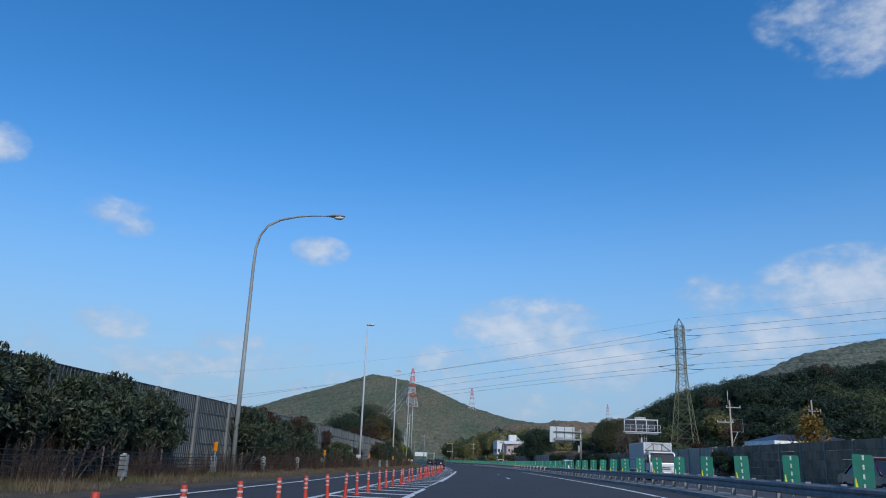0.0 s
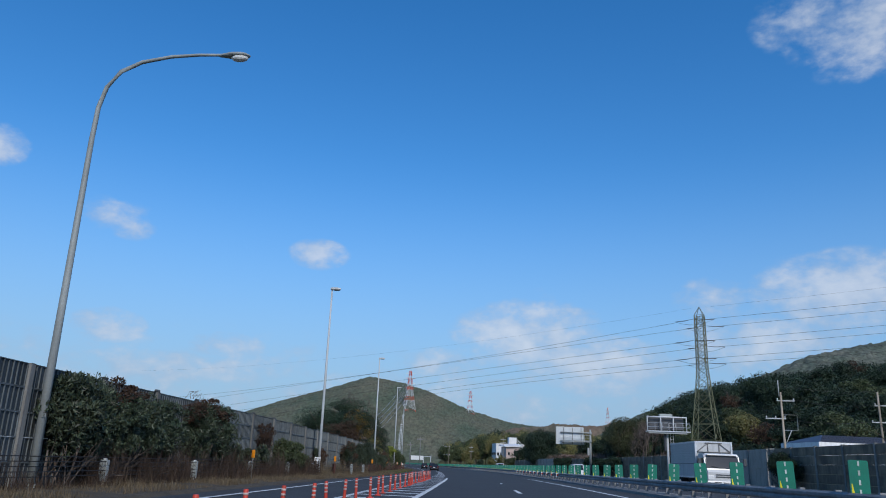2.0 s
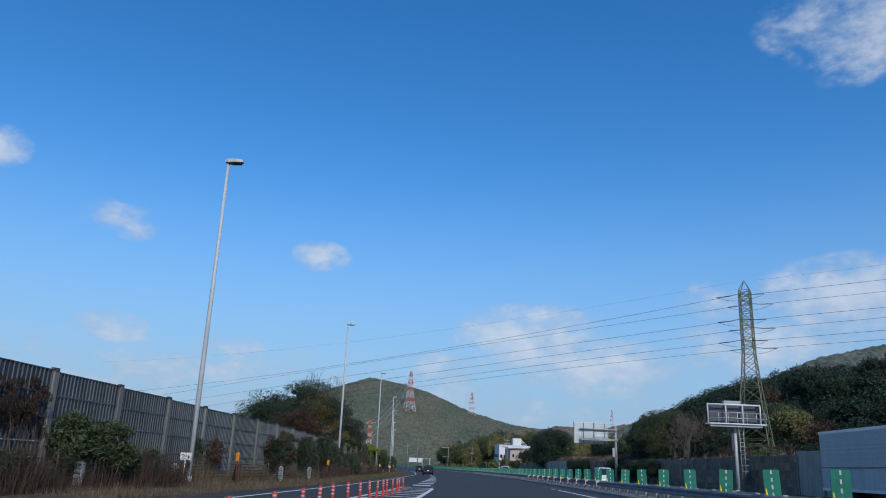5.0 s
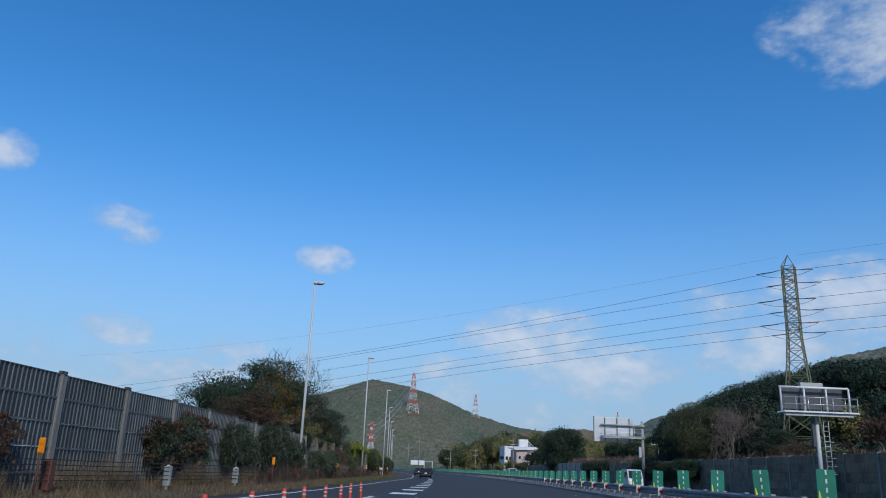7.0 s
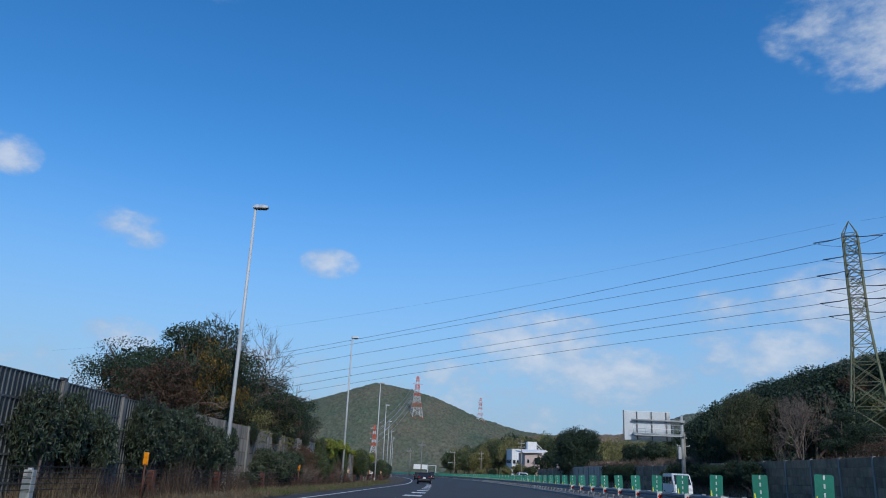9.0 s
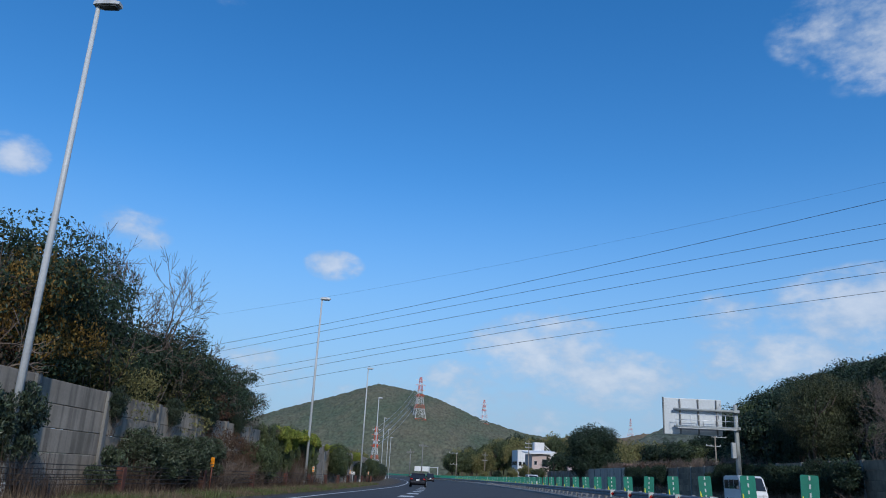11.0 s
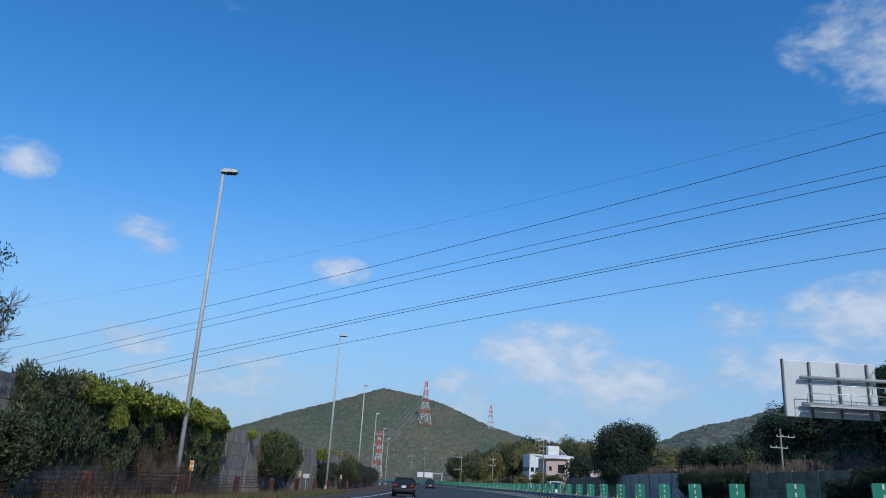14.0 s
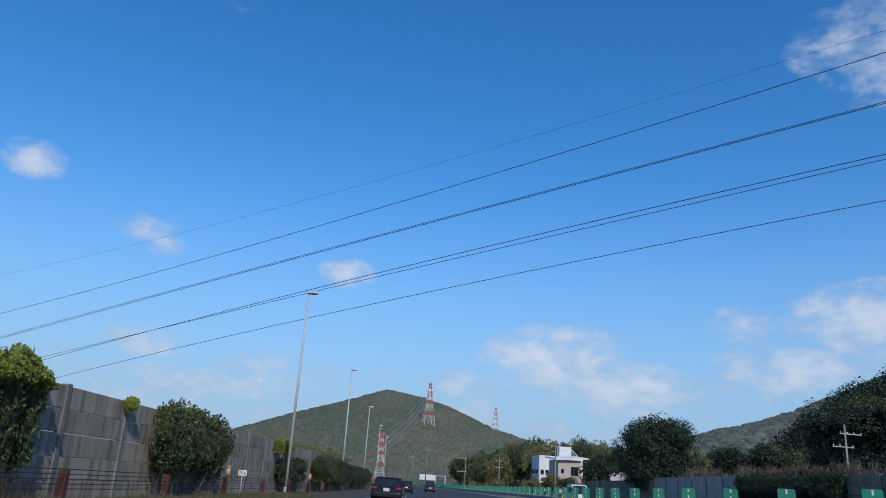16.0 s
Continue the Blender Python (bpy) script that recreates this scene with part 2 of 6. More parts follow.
M["straw"] = material("dry_grass", (0.2, 0.15, 0.092), (0.13, 0.1, 0.062), rough=0.95, scale=1.5, fine=8, bump=0, island=0.4, through_light=0.2)
M["grass"] = material("green_grass", (0.13, 0.16, 0.05), (0.09, 0.11, 0.04), rough=0.9, scale=1.5, fine=8, bump=0, island=0.4, through_light=0.25)
M["weed"] = material("dead_weeds", (0.075, 0.048, 0.033), (0.05, 0.035, 0.027), rough=0.95, scale=1.5, fine=8, bump=0, island=0.5)
M["rail_steel"] = material("weathered_rail_steel", (0.25, 0.255, 0.26), (0.19, 0.195, 0.2), rough=0.6, metal=0.1, scale=0.8, fine=12, bump=0.05, streaks=0.2)
M["orange_rubber"] = material("orange_rubber", (0.52, 0.055, 0.03), (0.42, 0.045, 0.025), rough=0.55, scale=4, fine=30, bump=0.05)
M["faded_band"] = material("faded_reflective_band", (0.6, 0.47, 0.42), (0.45, 0.3, 0.26), rough=0.5, scale=6, fine=30, bump=0)
M["reflective"] = material("reflective_band", (0.72, 0.72, 0.7), (0.6, 0.6, 0.58), rough=0.4, scale=6, fine=30, bump=0)
M["faded_white"] = material("faded_white_plastic", (0.47, 0.52, 0.48), (0.36, 0.42, 0.38), rough=0.5, scale=6, fine=30, bump=0)
M["green_plate"] = material("green_plastic", (0.003, 0.165, 0.105), (0.003, 0.13, 0.083), rough=0.5, scale=3, fine=25, bump=0.1)
M["yellow"] = material("yellow_reflector", (0.72, 0.62, 0.02), (0.6, 0.5, 0.02), rough=0.4, scale=6, fine=20, bump=0)
M["amber"] = material("amber_reflector", (0.75, 0.27, 0.01), (0.6, 0.2, 0.01), rough=0.3, scale=6, fine=20, bump=0)
M["rust"] = material("rusty_brown_steel", (0.13, 0.045, 0.03), (0.08, 0.035, 0.025), rough=0.8, scale=4, fine=30, bump=0.2)
M["wire"] = material("dark_cable", (0.03, 0.03, 0.032), rough=0.75, metal=0.0, scale=3, fine=30, bump=0)
M["pylon_green"] = material("green_painted_steel", (0.17, 0.175, 0.095), (0.13, 0.135, 0.08), rough=0.6, metal=0.1, scale=0.5, fine=6, bump=0)
M["pylon_red"] = material("red_painted_steel", (0.72, 0.11, 0.05), rough=0.6, scale=0.5, fine=6, bump=0)
M["pylon_white"] = material("white_painted_steel", (0.75, 0.74, 0.72), rough=0.6, scale=0.5, fine=6, bump=0)
M["white_wall"] = material("white_render", (0.8, 0.79, 0.77), (0.7, 0.69, 0.67), rough=0.8, scale=0.3, fine=3, bump=0.05, streaks=0.12)
M["grey_wall"] = material("pale_grey_render", (0.55, 0.57, 0.6), (0.48, 0.5, 0.53), rough=0.8, scale=0.3, fine=3, bump=0.05)
M["pink_wall"] = material("pink_beige_render", (0.55, 0.42, 0.37), (0.48, 0.37, 0.33), rough=0.8, scale=0.3, fine=3, bump=0.05)
M["roof_brown"] = material("brown_roof", (0.26, 0.15, 0.1), (0.2, 0.12, 0.09), rough=0.8, scale=0.5, fine=4, bump=0.1)
M["roof_blue"] = material("dark_blue_tiles", (0.045, 0.055, 0.085), (0.035, 0.042, 0.065), rough=0.5, scale=0.5, fine=5, bump=0.2)
M["sign_white"] = material("sign_back_grey_white", (0.58, 0.61, 0.61), (0.52, 0.55, 0.55), rough=0.5, metal=0.1, scale=0.5, fine=8, bump=0.02)
M["insulator"] = material("brown_glazed_insulator", (0.05, 0.035, 0.03), rough=0.35, scale=6, fine=20, bump=0)
M["dark_grey"] = material("dark_grey_paint", (0.07, 0.075, 0.08), (0.05, 0.054, 0.058), rough=0.6, scale=1, fine=10, bump=0.05)
M["car_black"] = material("black_car_paint", (0.012, 0.012, 0.016), (0.01, 0.01, 0.013), rough=0.22, scale=1, fine=20, bump=0, specular=0.6)
M["car_purple"] = material("dark_red_car_paint", (0.06, 0.01, 0.02), (0.05, 0.01, 0.018), rough=0.2, scale=1, fine=20, bump=0, specular=0.6)
M["car_white"] = material("white_vehicle_paint", (0.62, 0.62, 0.61), (0.56, 0.56, 0.55), rough=0.3, scale=1, fine=20, bump=0, specular=0.5)
M["box_white"] = material("truck_box_white", (0.5, 0.5, 0.49), (0.46, 0.46, 0.45), rough=0.5, scale=0.6, fine=8, bump=0.03, streaks=0.12)
M["tyre"] = material("tyre_rubber", (0.02, 0.02, 0.02), rough=0.9, scale=5, fine=30, bump=0.1)
M["tail_red"] = material("red_lamp_lens", (0.5, 0.02, 0.015), rough=0.2, scale=5, fine=30, bump=0)
M["glass"] = glass_material("dark_glass")
M["text_dark"] = material("dark_lettering", (0.03, 0.05, 0.08), rough=0.6, scale=5, fine=20, bump=0)
M["kerb"] = material("kerb_concrete", (0.27, 0.26, 0.24), (0.2, 0.19, 0.18), rough=0.9, scale=1, fine=16, bump=0.2)


# ---------------------------------------------------------------- mesh tools
def mesh_of(name, bm, *mats):
    me = bpy.data.meshes.new(name)
    bm.to_mesh(me)
    bm.free()
    for m in mats:
        me.materials.append(m)
    return me


def mesh_raw(name, verts, faces, mat, smooth=False):
    """A mesh from arrays; all faces have the same number of corners."""
    verts, faces = np.asarray(verts, np.float32), np.asarray(faces, np.int32)
    me = bpy.data.meshes.new(name)
    k = faces.shape[1]
    me.vertices.add(len(verts))
    me.vertices.foreach_set("co", verts.ravel())
    me.loops.add(faces.size)
    me.loops.foreach_set("vertex_index", faces.ravel())
    me.polygons.add(len(faces))
    me.polygons.foreach_set("loop_start", np.arange(0, faces.size, k, dtype=np.int32))
    me.polygons.foreach_set("use_smooth", np.full(len(faces), smooth))
    me.update(calc_edges=True)
    me.materials.append(mat)
    return me


def thing(name, label, category, group="", at=None, kind="", data=None):
    ob = tagged(new(name, data), label, category, group, kind)
    if at is not None:
        ob.matrix_basis = at
    return ob


def piece(name, data, parent, m=None, label="", kind=""):
    ob = tagged(new(name, data), label, "", "", kind)
    ob.parent = parent
    if m is not None:
        ob.matrix_basis = m
    return ob


def part(name, bm, mat, parent, label="", m=None):
    return piece(name, mesh_of(name, bm, mat), parent, m, label)


def box(bm, x0, x1, y0, y1, z0, z1, bevel=0.0, index=0):
    made = bmesh.ops.create_cube(bm, size=1.0)["verts"]
    for v in made:
        v.co = Vector(((x0 + x1) / 2 + v.co.x * (x1 - x0), (y0 + y1) / 2 + v.co.y * (y1 - y0), (z0 + z1) / 2 + v.co.z * (z1 - z0)))
    faces = list({f for v in made for f in v.link_faces})
    for f in faces:
        f.material_index = index
    if bevel:
        edges = list({e for v in made for e in v.link_edges})
        bmesh.ops.bevel(bm, geom=edges, offset=bevel, segments=2, affect="EDGES", profile=0.6)
    return bm


def boxed(*args, **kw):
    return box(bmesh.new(), *args, **kw)


def tube(bm, points, radii, sides=8, caps=True):
    """A tapered tube along points; radii one number or one each."""
    points = [Vector(p) for p in points]
    radii = [radii] * len(points) if isinstance(radii, (int, float)) else radii
    rings = []
    for i, p in enumerate(points):
        way = (points[min(i + 1, len(points) - 1)] - points[max(i - 1, 0)]).normalized()
        side = way.orthogonal().normalized() if abs(way.z) < 0.95 else Vector((1, 0, 0))
        side = (side - way * side.dot(way)).normalized()
        other = way.cross(side)
        rings.append([bm.verts.new(p + (side * math.cos(a) + other * math.sin(a)) * radii[i])
                      for a in (2 * math.pi * k / sides for k in range(sides))])
    for a, b in zip(rings, rings[1:]):
        for k in range(sides):
            f = bm.faces.new((a[k], a[(k + 1) % sides], b[(k + 1) % sides], b[k]))
            f.smooth = sides > 5
    if caps and sides > 2:
        bm.faces.new(rings[0][::-1])
        bm.faces.new(rings[-1])
    return bm


def loft(bm, sections, closed_ends=True):
    """Skin over sections, each a list of the same number of points."""
    rows = [[bm.verts.new(p) for p in s] for s in sections]
    k = len(rows[0])
    for a, b in zip(rows, rows[1:]):
        for i in range(k):
            bm.faces.new((a[i], a[(i + 1) % k], b[(i + 1) % k], b[i]))
    if closed_ends:
        bm.faces.new(rows[0][::-1])
        bm.faces.new(rows[-1])
    bmesh.ops.recalc_face_normals(bm, faces=bm.faces)
    return bm


# ---------------------------------------------------------------- plan of the road
ROAD_Z = -0.1


def mid(y):
    """x of the line along which the near lane runs."""
    return 5.4 - 2.85e-4 * (y - 130.0) ** 2


def dip(y):
    """How far the carriageway lies below its first level."""
    t = min(max((y - 70.0) / 55.0, 0.0), 1.0)
    return -0.42 * t * t * (3 - 2 * t)


def road_dip(y):
    """How far the running surface has fallen: a gentle, easing descent."""
    return 0.0 if y < 60.0 else -0.42 * (1 - math.exp(-((y - 60.0) / 75.0) ** 1.2))


def banked(y, off):
    """Fall at an offset across the road: the curve lifts the median side."""
    crest = 0.08 * math.exp(-((y - 36.0) / 17.0) ** 2) * float(np.interp(off, (0.0, 8.0), (0.0, 1.0)))
    return crest + road_dip(y) * float(np.interp(off, (0.0, 8.0), (1.0, 0.35)))


def road_edge(y):
    """Offset of the left edge of the asphalt."""
    return float(np.interp(y, (0, 60, 130, 170, 230), (-8.5, -8.4, -8.0, -6.9, -6.7)))


MEDIAN = 8.13


def left_wall(y):
    return mid(y) - 12.0 + 0.9 * min(max((y - 50.0) / 90.0, 0.0), 1.0)


def louvre_line(y):
    """The louvred wall draws nearer to the road along its length."""
    return mid(y) + float(np.interp(y, (50.0, 55.2, 62.6, 70.0, 77.4, 84.8, 91.2, 98.0, 104.0, 114.0), (-12.0, -11.92, -11.61, -11.32, -11.1, -10.84, -10.74, -10.85, -11.15, -11.36)))


def right_wall(y):
    return mid(y) + 24.3


def heading(y):
    return math.degrees(math.atan(5.7e-4 * (y - 130.0)))


def strip(name, lines, y0, y1, step, mat, kind="structure", label="", category="", fixed=False):
    """A sheet or solid along the road: lines are (offset(y), z) across."""
    ys = np.arange(y0, y1 + step / 2, step)
    verts, faces, k = [], [], len(lines)
    for y in ys:
        for off, z in lines:
            o = float(off(y)) if callable(off) else off
            verts.append((mid(y) + o, y, z + (0 if z > -0.05 and fixed else banked(y, o))))
    for i in range(len(ys) - 1):
        for j in range(k - 1):
            a = i * k + j
            faces.append((a, a + 1, a + k + 1, a + k))
    return thing(name, label, category, kind=kind, data=mesh_raw(name, verts, faces, mat))


# ---------------------------------------------------------------- ground and hills
def smooth(t):
    t = np.clip(t, 0.0, 1.0)
    return t * t * (3 - 2 * t)


def mid_np(y):
    return 5.4 - 2.85e-4 * (np.clip(y, -200, 700) - 130.0) ** 2


def ground_z(x, y):
    """Height of the land: flat along the road, a wooded slope on the right."""
    x, y = np.asarray(x, float), np.asarray(y, float)
    r = x - (mid_np(y) + 24.3)
    bank = 1.9 * smooth((r - 1.0) / 7.0) * smooth((y - 85) / 30.0)
    slope = np.interp(x, (46.0, 53.0, 60.0, 66.0, 80.0, 107.0, 140.0, 200.0), (0.0, 1.5, 6.0, 10.5, 18.5, 23.0, 27.5, 31.0))
    hill = slope * smooth((y - 105.0) / 125.0) * (1 - 0.95 * smooth((y - 262.0) / 70.0))
    left = 1.0 * smooth((-(x - mid_np(y)) - 16.0) / 12.0) * smooth((y - 80) / 30.0)
    corridor = 1 - smooth((np.abs(x - mid_np(y) - 6.0) - 16.5) / 2.0)
    return -0.45 - 0.5 * corridor + bank + hill + left


def worley(x, y, size, seed):
    """Distance to the nearest of jittered points, in units of size, and that point's own number."""
    u, v = x / size, y / size
    iu, iv = np.floor(u), np.floor(v)
    best, own = np.full(u.shape, 9.0), np.zeros(u.shape)
    for du in (-1, 0, 1):
        for dv in (-1, 0, 1):
            a, b = iu + du, iv + dv
            h = np.sin(a * 127.1 + b * 311.7 + seed) * 43758.5453
            k = np.sin(a * 269.5 + b * 183.3 + seed) * 24634.6345
            h, k = h - np.floor(h), k - np.floor(k)
            d = np.hypot(a + h - u, b + k - v)
            own = np.where(d < best, h, own)
            best = np.minimum(best, d)
    return best, own


def sheet(name, xs, ys, height, mat, label, category):
    gx, gy = np.meshgrid(xs, ys)
    z = height(gx, gy)
    verts = np.stack([gx, gy, z], -1).reshape(-1, 3)
    nx = len(xs)
    i = (np.arange(len(ys) - 1)[:, None] * nx + np.arange(nx - 1)[None]).ravel()
    faces = np.stack([i, i + 1, i + nx + 1, i + nx], 1)
    return thing(name, label, category, kind="structure", data=mesh_raw(name, verts, faces, mat, smooth=True))


def spaced(near0, near1, step, far0, far1, grow=1.35):
    out = list(np.arange(near0, near1 + step / 2, step))
    d, a = step, near1
    while a < far1:
        d *= grow
        a += d
        out.append(a)
    d, a = step, near0
    while a > far0:
        d *= grow
        a -= d
        out.insert(0, a)
    return np.array(out)


sheet("ground", spaced(-60, 150, 3.0, -2600, 2600), spaced(-40, 460, 4.0, -1500, 4600), ground_z, M["ground"],
      "brown and green rough grassland with leaf litter", "ground")


def canopy(size, high, seed):
    def f(x, y):
        d, own = worley(x, y, size, seed)
        e, _ = worley(x, y, size * 0.37, seed + 5)
        return high * (0.55 + 0.7 * own) * np.sqrt(np.clip(1 - (d / 0.95) ** 2, 0, 1)) + high * 0.25 * (1 - e)
    return f


def spurs(x, y, size, seed):
    return np.sin(x / size + seed + 0.8 * np.sin(y / size * 0.7)) + 0.5 * np.sin(x / size * 2.3 + 1.7 * seed + y / size)


def hill(name, knots, ridge_y, foot_y, back_y, step, size, high, mat, label, seed):
    kx, kz = np.array(knots, float).T
    top = canopy(size, high, seed)

    def f(x, y):
        crest = np.interp(x, kx, kz) - high * 0.8
        rise = np.where(y < ridge_y, smooth((y - foot_y) / (ridge_y - foot_y)) ** 0.85, smooth((back_y - y) / (back_y - ridge_y)))
        body = rise * crest * (1 + 0.07 * spurs(x, y, 70.0, seed) * np.sin(np.clip(rise, 0, 1) * math.pi))
        return -4.0 + body + top(x, y) * smooth(rise * 8)

    return sheet(name, np.arange(kx[0], kx[-1] + step, step), np.arange(foot_y, back_y + step, step), f, mat, label, "hill")


hill("far_hill", [(-640, 6), (-430, 62), (-340, 92), (-287, 112), (-200, 137), (-129, 160), (-67, 151), (-22, 138), (56, 106), (134, 84), (200, 76),
                  (300, 70), (430, 58), (560, 20)], 1500, 1000, 1760, 3.0, 8.0, 4.4, M["canopy"], "rounded hill covered in mixed autumn woodland", 3.0)
hill("far_hill", [(60, 6), (130, 22), (185, 42), (241, 70), (290, 82), (340, 100), (390, 122), (430, 140), (480, 152), (540, 164), (640, 172), (760, 150)],
     900, 600, 1080, 2.6, 7.0, 4.6, M["canopy_grey"], "long wooded mountainside with bare autumn trees", 9.0)
hill("far_hill", [(30, 30), (120, 62), (160, 66), (182, 71), (248, 69), (283, 77), (354, 90), (460, 80), (600, 20)], 1230, 1060, 1400, 4.0, 8.0, 5.0,
     M["canopy_brown"], "low wooded ridge at the head of the valley", 5.0)

hill("wooded_rise", [(-2, 0), (6, 7), (13, 14), (24, 15), (36, 18), (48, 22), (62, 20), (90, 21), (130, 23), (200, 20)], 440, 395, 520, 1.3, 5.0, 4.5,
     M["canopy_near"], "wooded rise of olive and yellowing trees", 7.0)

# ---------------------------------------------------------------- road
road = strip("road", [(lambda y: road_edge(y) - 0.15, ROAD_Z - 0.02), (-3.0, ROAD_Z), (7.4, ROAD_Z)], -40, 700, 5, M["asphalt"],
             label="dark grey asphalt expressway with a merging lane", category="road")
strip("road_opposite", [(8.8, ROAD_Z), (14.0, ROAD_Z), (20.6, ROAD_Z - 0.02)], -40, 700, 5, M["asphalt"],
      label="dark grey asphalt of the opposite carriageway", category="road")
strip("median", [(7.39, ROAD_Z), (7.4, 0.02), (7.6, 0.03), (8.6, 0.03), (8.8, 0.02), (8.81, ROAD_Z)], -40, 700, 5, M["kerb"],
      label="low concrete median under the guardrail", category="median")
strip("verge_left", [(lambda y: left_wall(y) - mid(y) - 0.5, -0.02), (lambda y: left_wall(y) - mid(y) + 1.0, 0.0), (lambda y: 0.5 * (left_wall(y) - mid(y) + 1.0 + road_edge(y)), -0.01),
                     (lambda y: road_edge(y) - 0.12, -0.05), (lambda y: road_edge(y), -0.12)], -40, 400, 2, M["soil"], label="strip of dry soil and dead grass", category="verge")
strip("verge_right", [(20.55, -0.13), (20.8, -0.03), (22.5, 0.0), (24.6, 0.05)], -40, 400, 2, M["soil"], label="strip of bare soil beside the wall", category="verge", fixed=True)


def stripe(name, off, y0, y1, width, label, step=4.0):
    o = off if callable(off) else (lambda y: off)
    return strip(name, [(lambda y: o(y) - width / 2, ROAD_Z + 0.006), (lambda y: o(y) + width / 2, ROAD_Z + 0.006)], y0, y1, step, M["paint_white"], label=label, category="road marking")


def shoulder(y):
    return road_edge(y) + 1.25


stripe("lane_line", 5.75, -40, 600, 0.2, "solid white edge line beside the median")
stripe("lane_line", -2.1, -40, 90, 0.2, "solid white line beside the hatching")
stripe("lane_line", lambda y: shoulder(y), -40, 600, 0.18, "solid white shoulder line")
stripe("lane_line", lambda y: -4.2 + 0.35 * smooth((y - 60) / 30.0), -40, 90, 0.18, "solid white line round the hatching")
stripe("lane_line", 9.3, -40, 600, 0.2, "solid white edge line of the opposite carriageway")
stripe("lane_line", 16.6, -40, 600, 0.2, "solid white shoulder line of the opposite carriageway")
for k in range(-2, 24):
    stripe("lane_dash", 1.65, 26.9 + 20.7 * k, 34.6 + 20.7 * k, 0.16, "white broken lane line")
for k in range(0, 24):
    stripe("lane_dash", 12.95, 24.0 + 20 * k, 32.0 + 20 * k, 0.16, "white broken lane line")
for k in range(11):
    stripe("lane_dash", lambda y: -3.05 + 0.35 * smooth((y - 95) / 60.0), 92.0 + 7.6 * k, 94.6 + 7.6 * k, 1.15, "broad white block of the merging line", 1.3)
for k in range(34):
    y = 6.0 + 2.4 * k
    a, b, w = -4.15 + 0.3 * float(smooth((y - 60) / 30.0)), -2.15, 0.45
    bm = bmesh.new()
    vs = [bm.verts.new((mid(y) + p, y + q, ROAD_Z + banked(y + q, p) + 0.006)) for p, q in ((a, 0.5), (b, 0.0), (b, w), (a, 0.5 + w))]
    bm.faces.new(vs)
    thing("hatch_bar", "white hatching bar painted on the road", "road marking", "hatching bars", kind="structure", data=mesh_of("hatch_bar", bm, M["paint_white"]))


# ---------------------------------------------------------------- noise walls
def h_post(height):
    bm = bmesh.new()
    box(bm, -0.09, 0.09, -0.1, -0.088, 0, height)
    box(bm, -0.09, 0.09, 0.088, 0.1, 0, height)
    box(bm, -0.012, 0.012, -0.09, 0.09, 0, height)
    box(bm, -0.1, 0.1, -0.11, 0.11, height - 0.03, height)
    box(bm, 0.085, 0.1, -0.1, 0.1, 0, height)
    return bm


def wall_pose(wall, y, z=0.0):
    z += dip(y + 2.0) if wall is left_wall else 0.0
    return pose(wall(y), y, z, 0, 0, heading(y))


def louvre_panel(wide, high):
    """Dark backing with upright ribs, between two flanges."""
    bm = bmesh.new()
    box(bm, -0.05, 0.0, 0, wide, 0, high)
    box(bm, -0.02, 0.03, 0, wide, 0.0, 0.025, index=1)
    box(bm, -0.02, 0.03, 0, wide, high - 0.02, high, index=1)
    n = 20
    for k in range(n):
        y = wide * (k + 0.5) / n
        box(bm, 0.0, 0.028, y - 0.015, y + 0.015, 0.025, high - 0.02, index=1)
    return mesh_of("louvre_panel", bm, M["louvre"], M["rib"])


BAY, SHORT_BAY = 4.08, 3.7
WALL_A_YS = [55.2 - BAY * k for k in range(16, 0, -1)] + [55.2 + SHORT_BAY * k for k in range(14)]
wall_a = thing("wall_left_louvred", "dark grey louvred metal noise wall with upright ribs", "noise wall", kind="structure")
post_me = mesh_of("post", h_post(3.22), M["post_grey"])
panel_long, panel_short = louvre_panel(BAY - 0.03, 0.622), louvre_panel(SHORT_BAY - 0.03, 0.622)
cap_bm = boxed(-0.1, 0.1, -0.05, 0.05, 3.22, 3.27)
box(cap_bm, -0.03, 0.06, -0.14, 0.14, 3.25, 3.31)
cap_me = mesh_of("cap", cap_bm, M["dark_grey"])


def louvre_pose(y, nxt, z):
    """On the louvred wall, turned towards the next post, on ground that falls a little."""
    a, b = louvre_line(y), louvre_line(nxt)
    return pose(a, y, z + dip(y + 2.0) - 0.19 * smooth((y - 55.0) / 20.0), 0, 0, -math.degrees(math.atan2(b - a, nxt - y)))


for y, nxt in zip(WALL_A_YS, WALL_A_YS[1:] + [107.0]):
    ob = piece("post", post_me, wall_a, louvre_pose(y, nxt, -0.1))
    if 40 < y < 100:
        piece("cap", cap_me, ob)
    if nxt < 107.0:
        for r in range(5):
            piece("louvre_panel", panel_long if y < 55 else panel_short, wall_a, louvre_pose(y, nxt, -0.02 + 0.629 * r) @ pose(0, 0.015, 0))


def plank(wide, high, mat):
    bm = bmesh.new()
    box(bm, -0.07, 0.05, 0, wide, 0, high - 0.014, bevel=0.016)
    return mesh_of("plank", bm, mat)


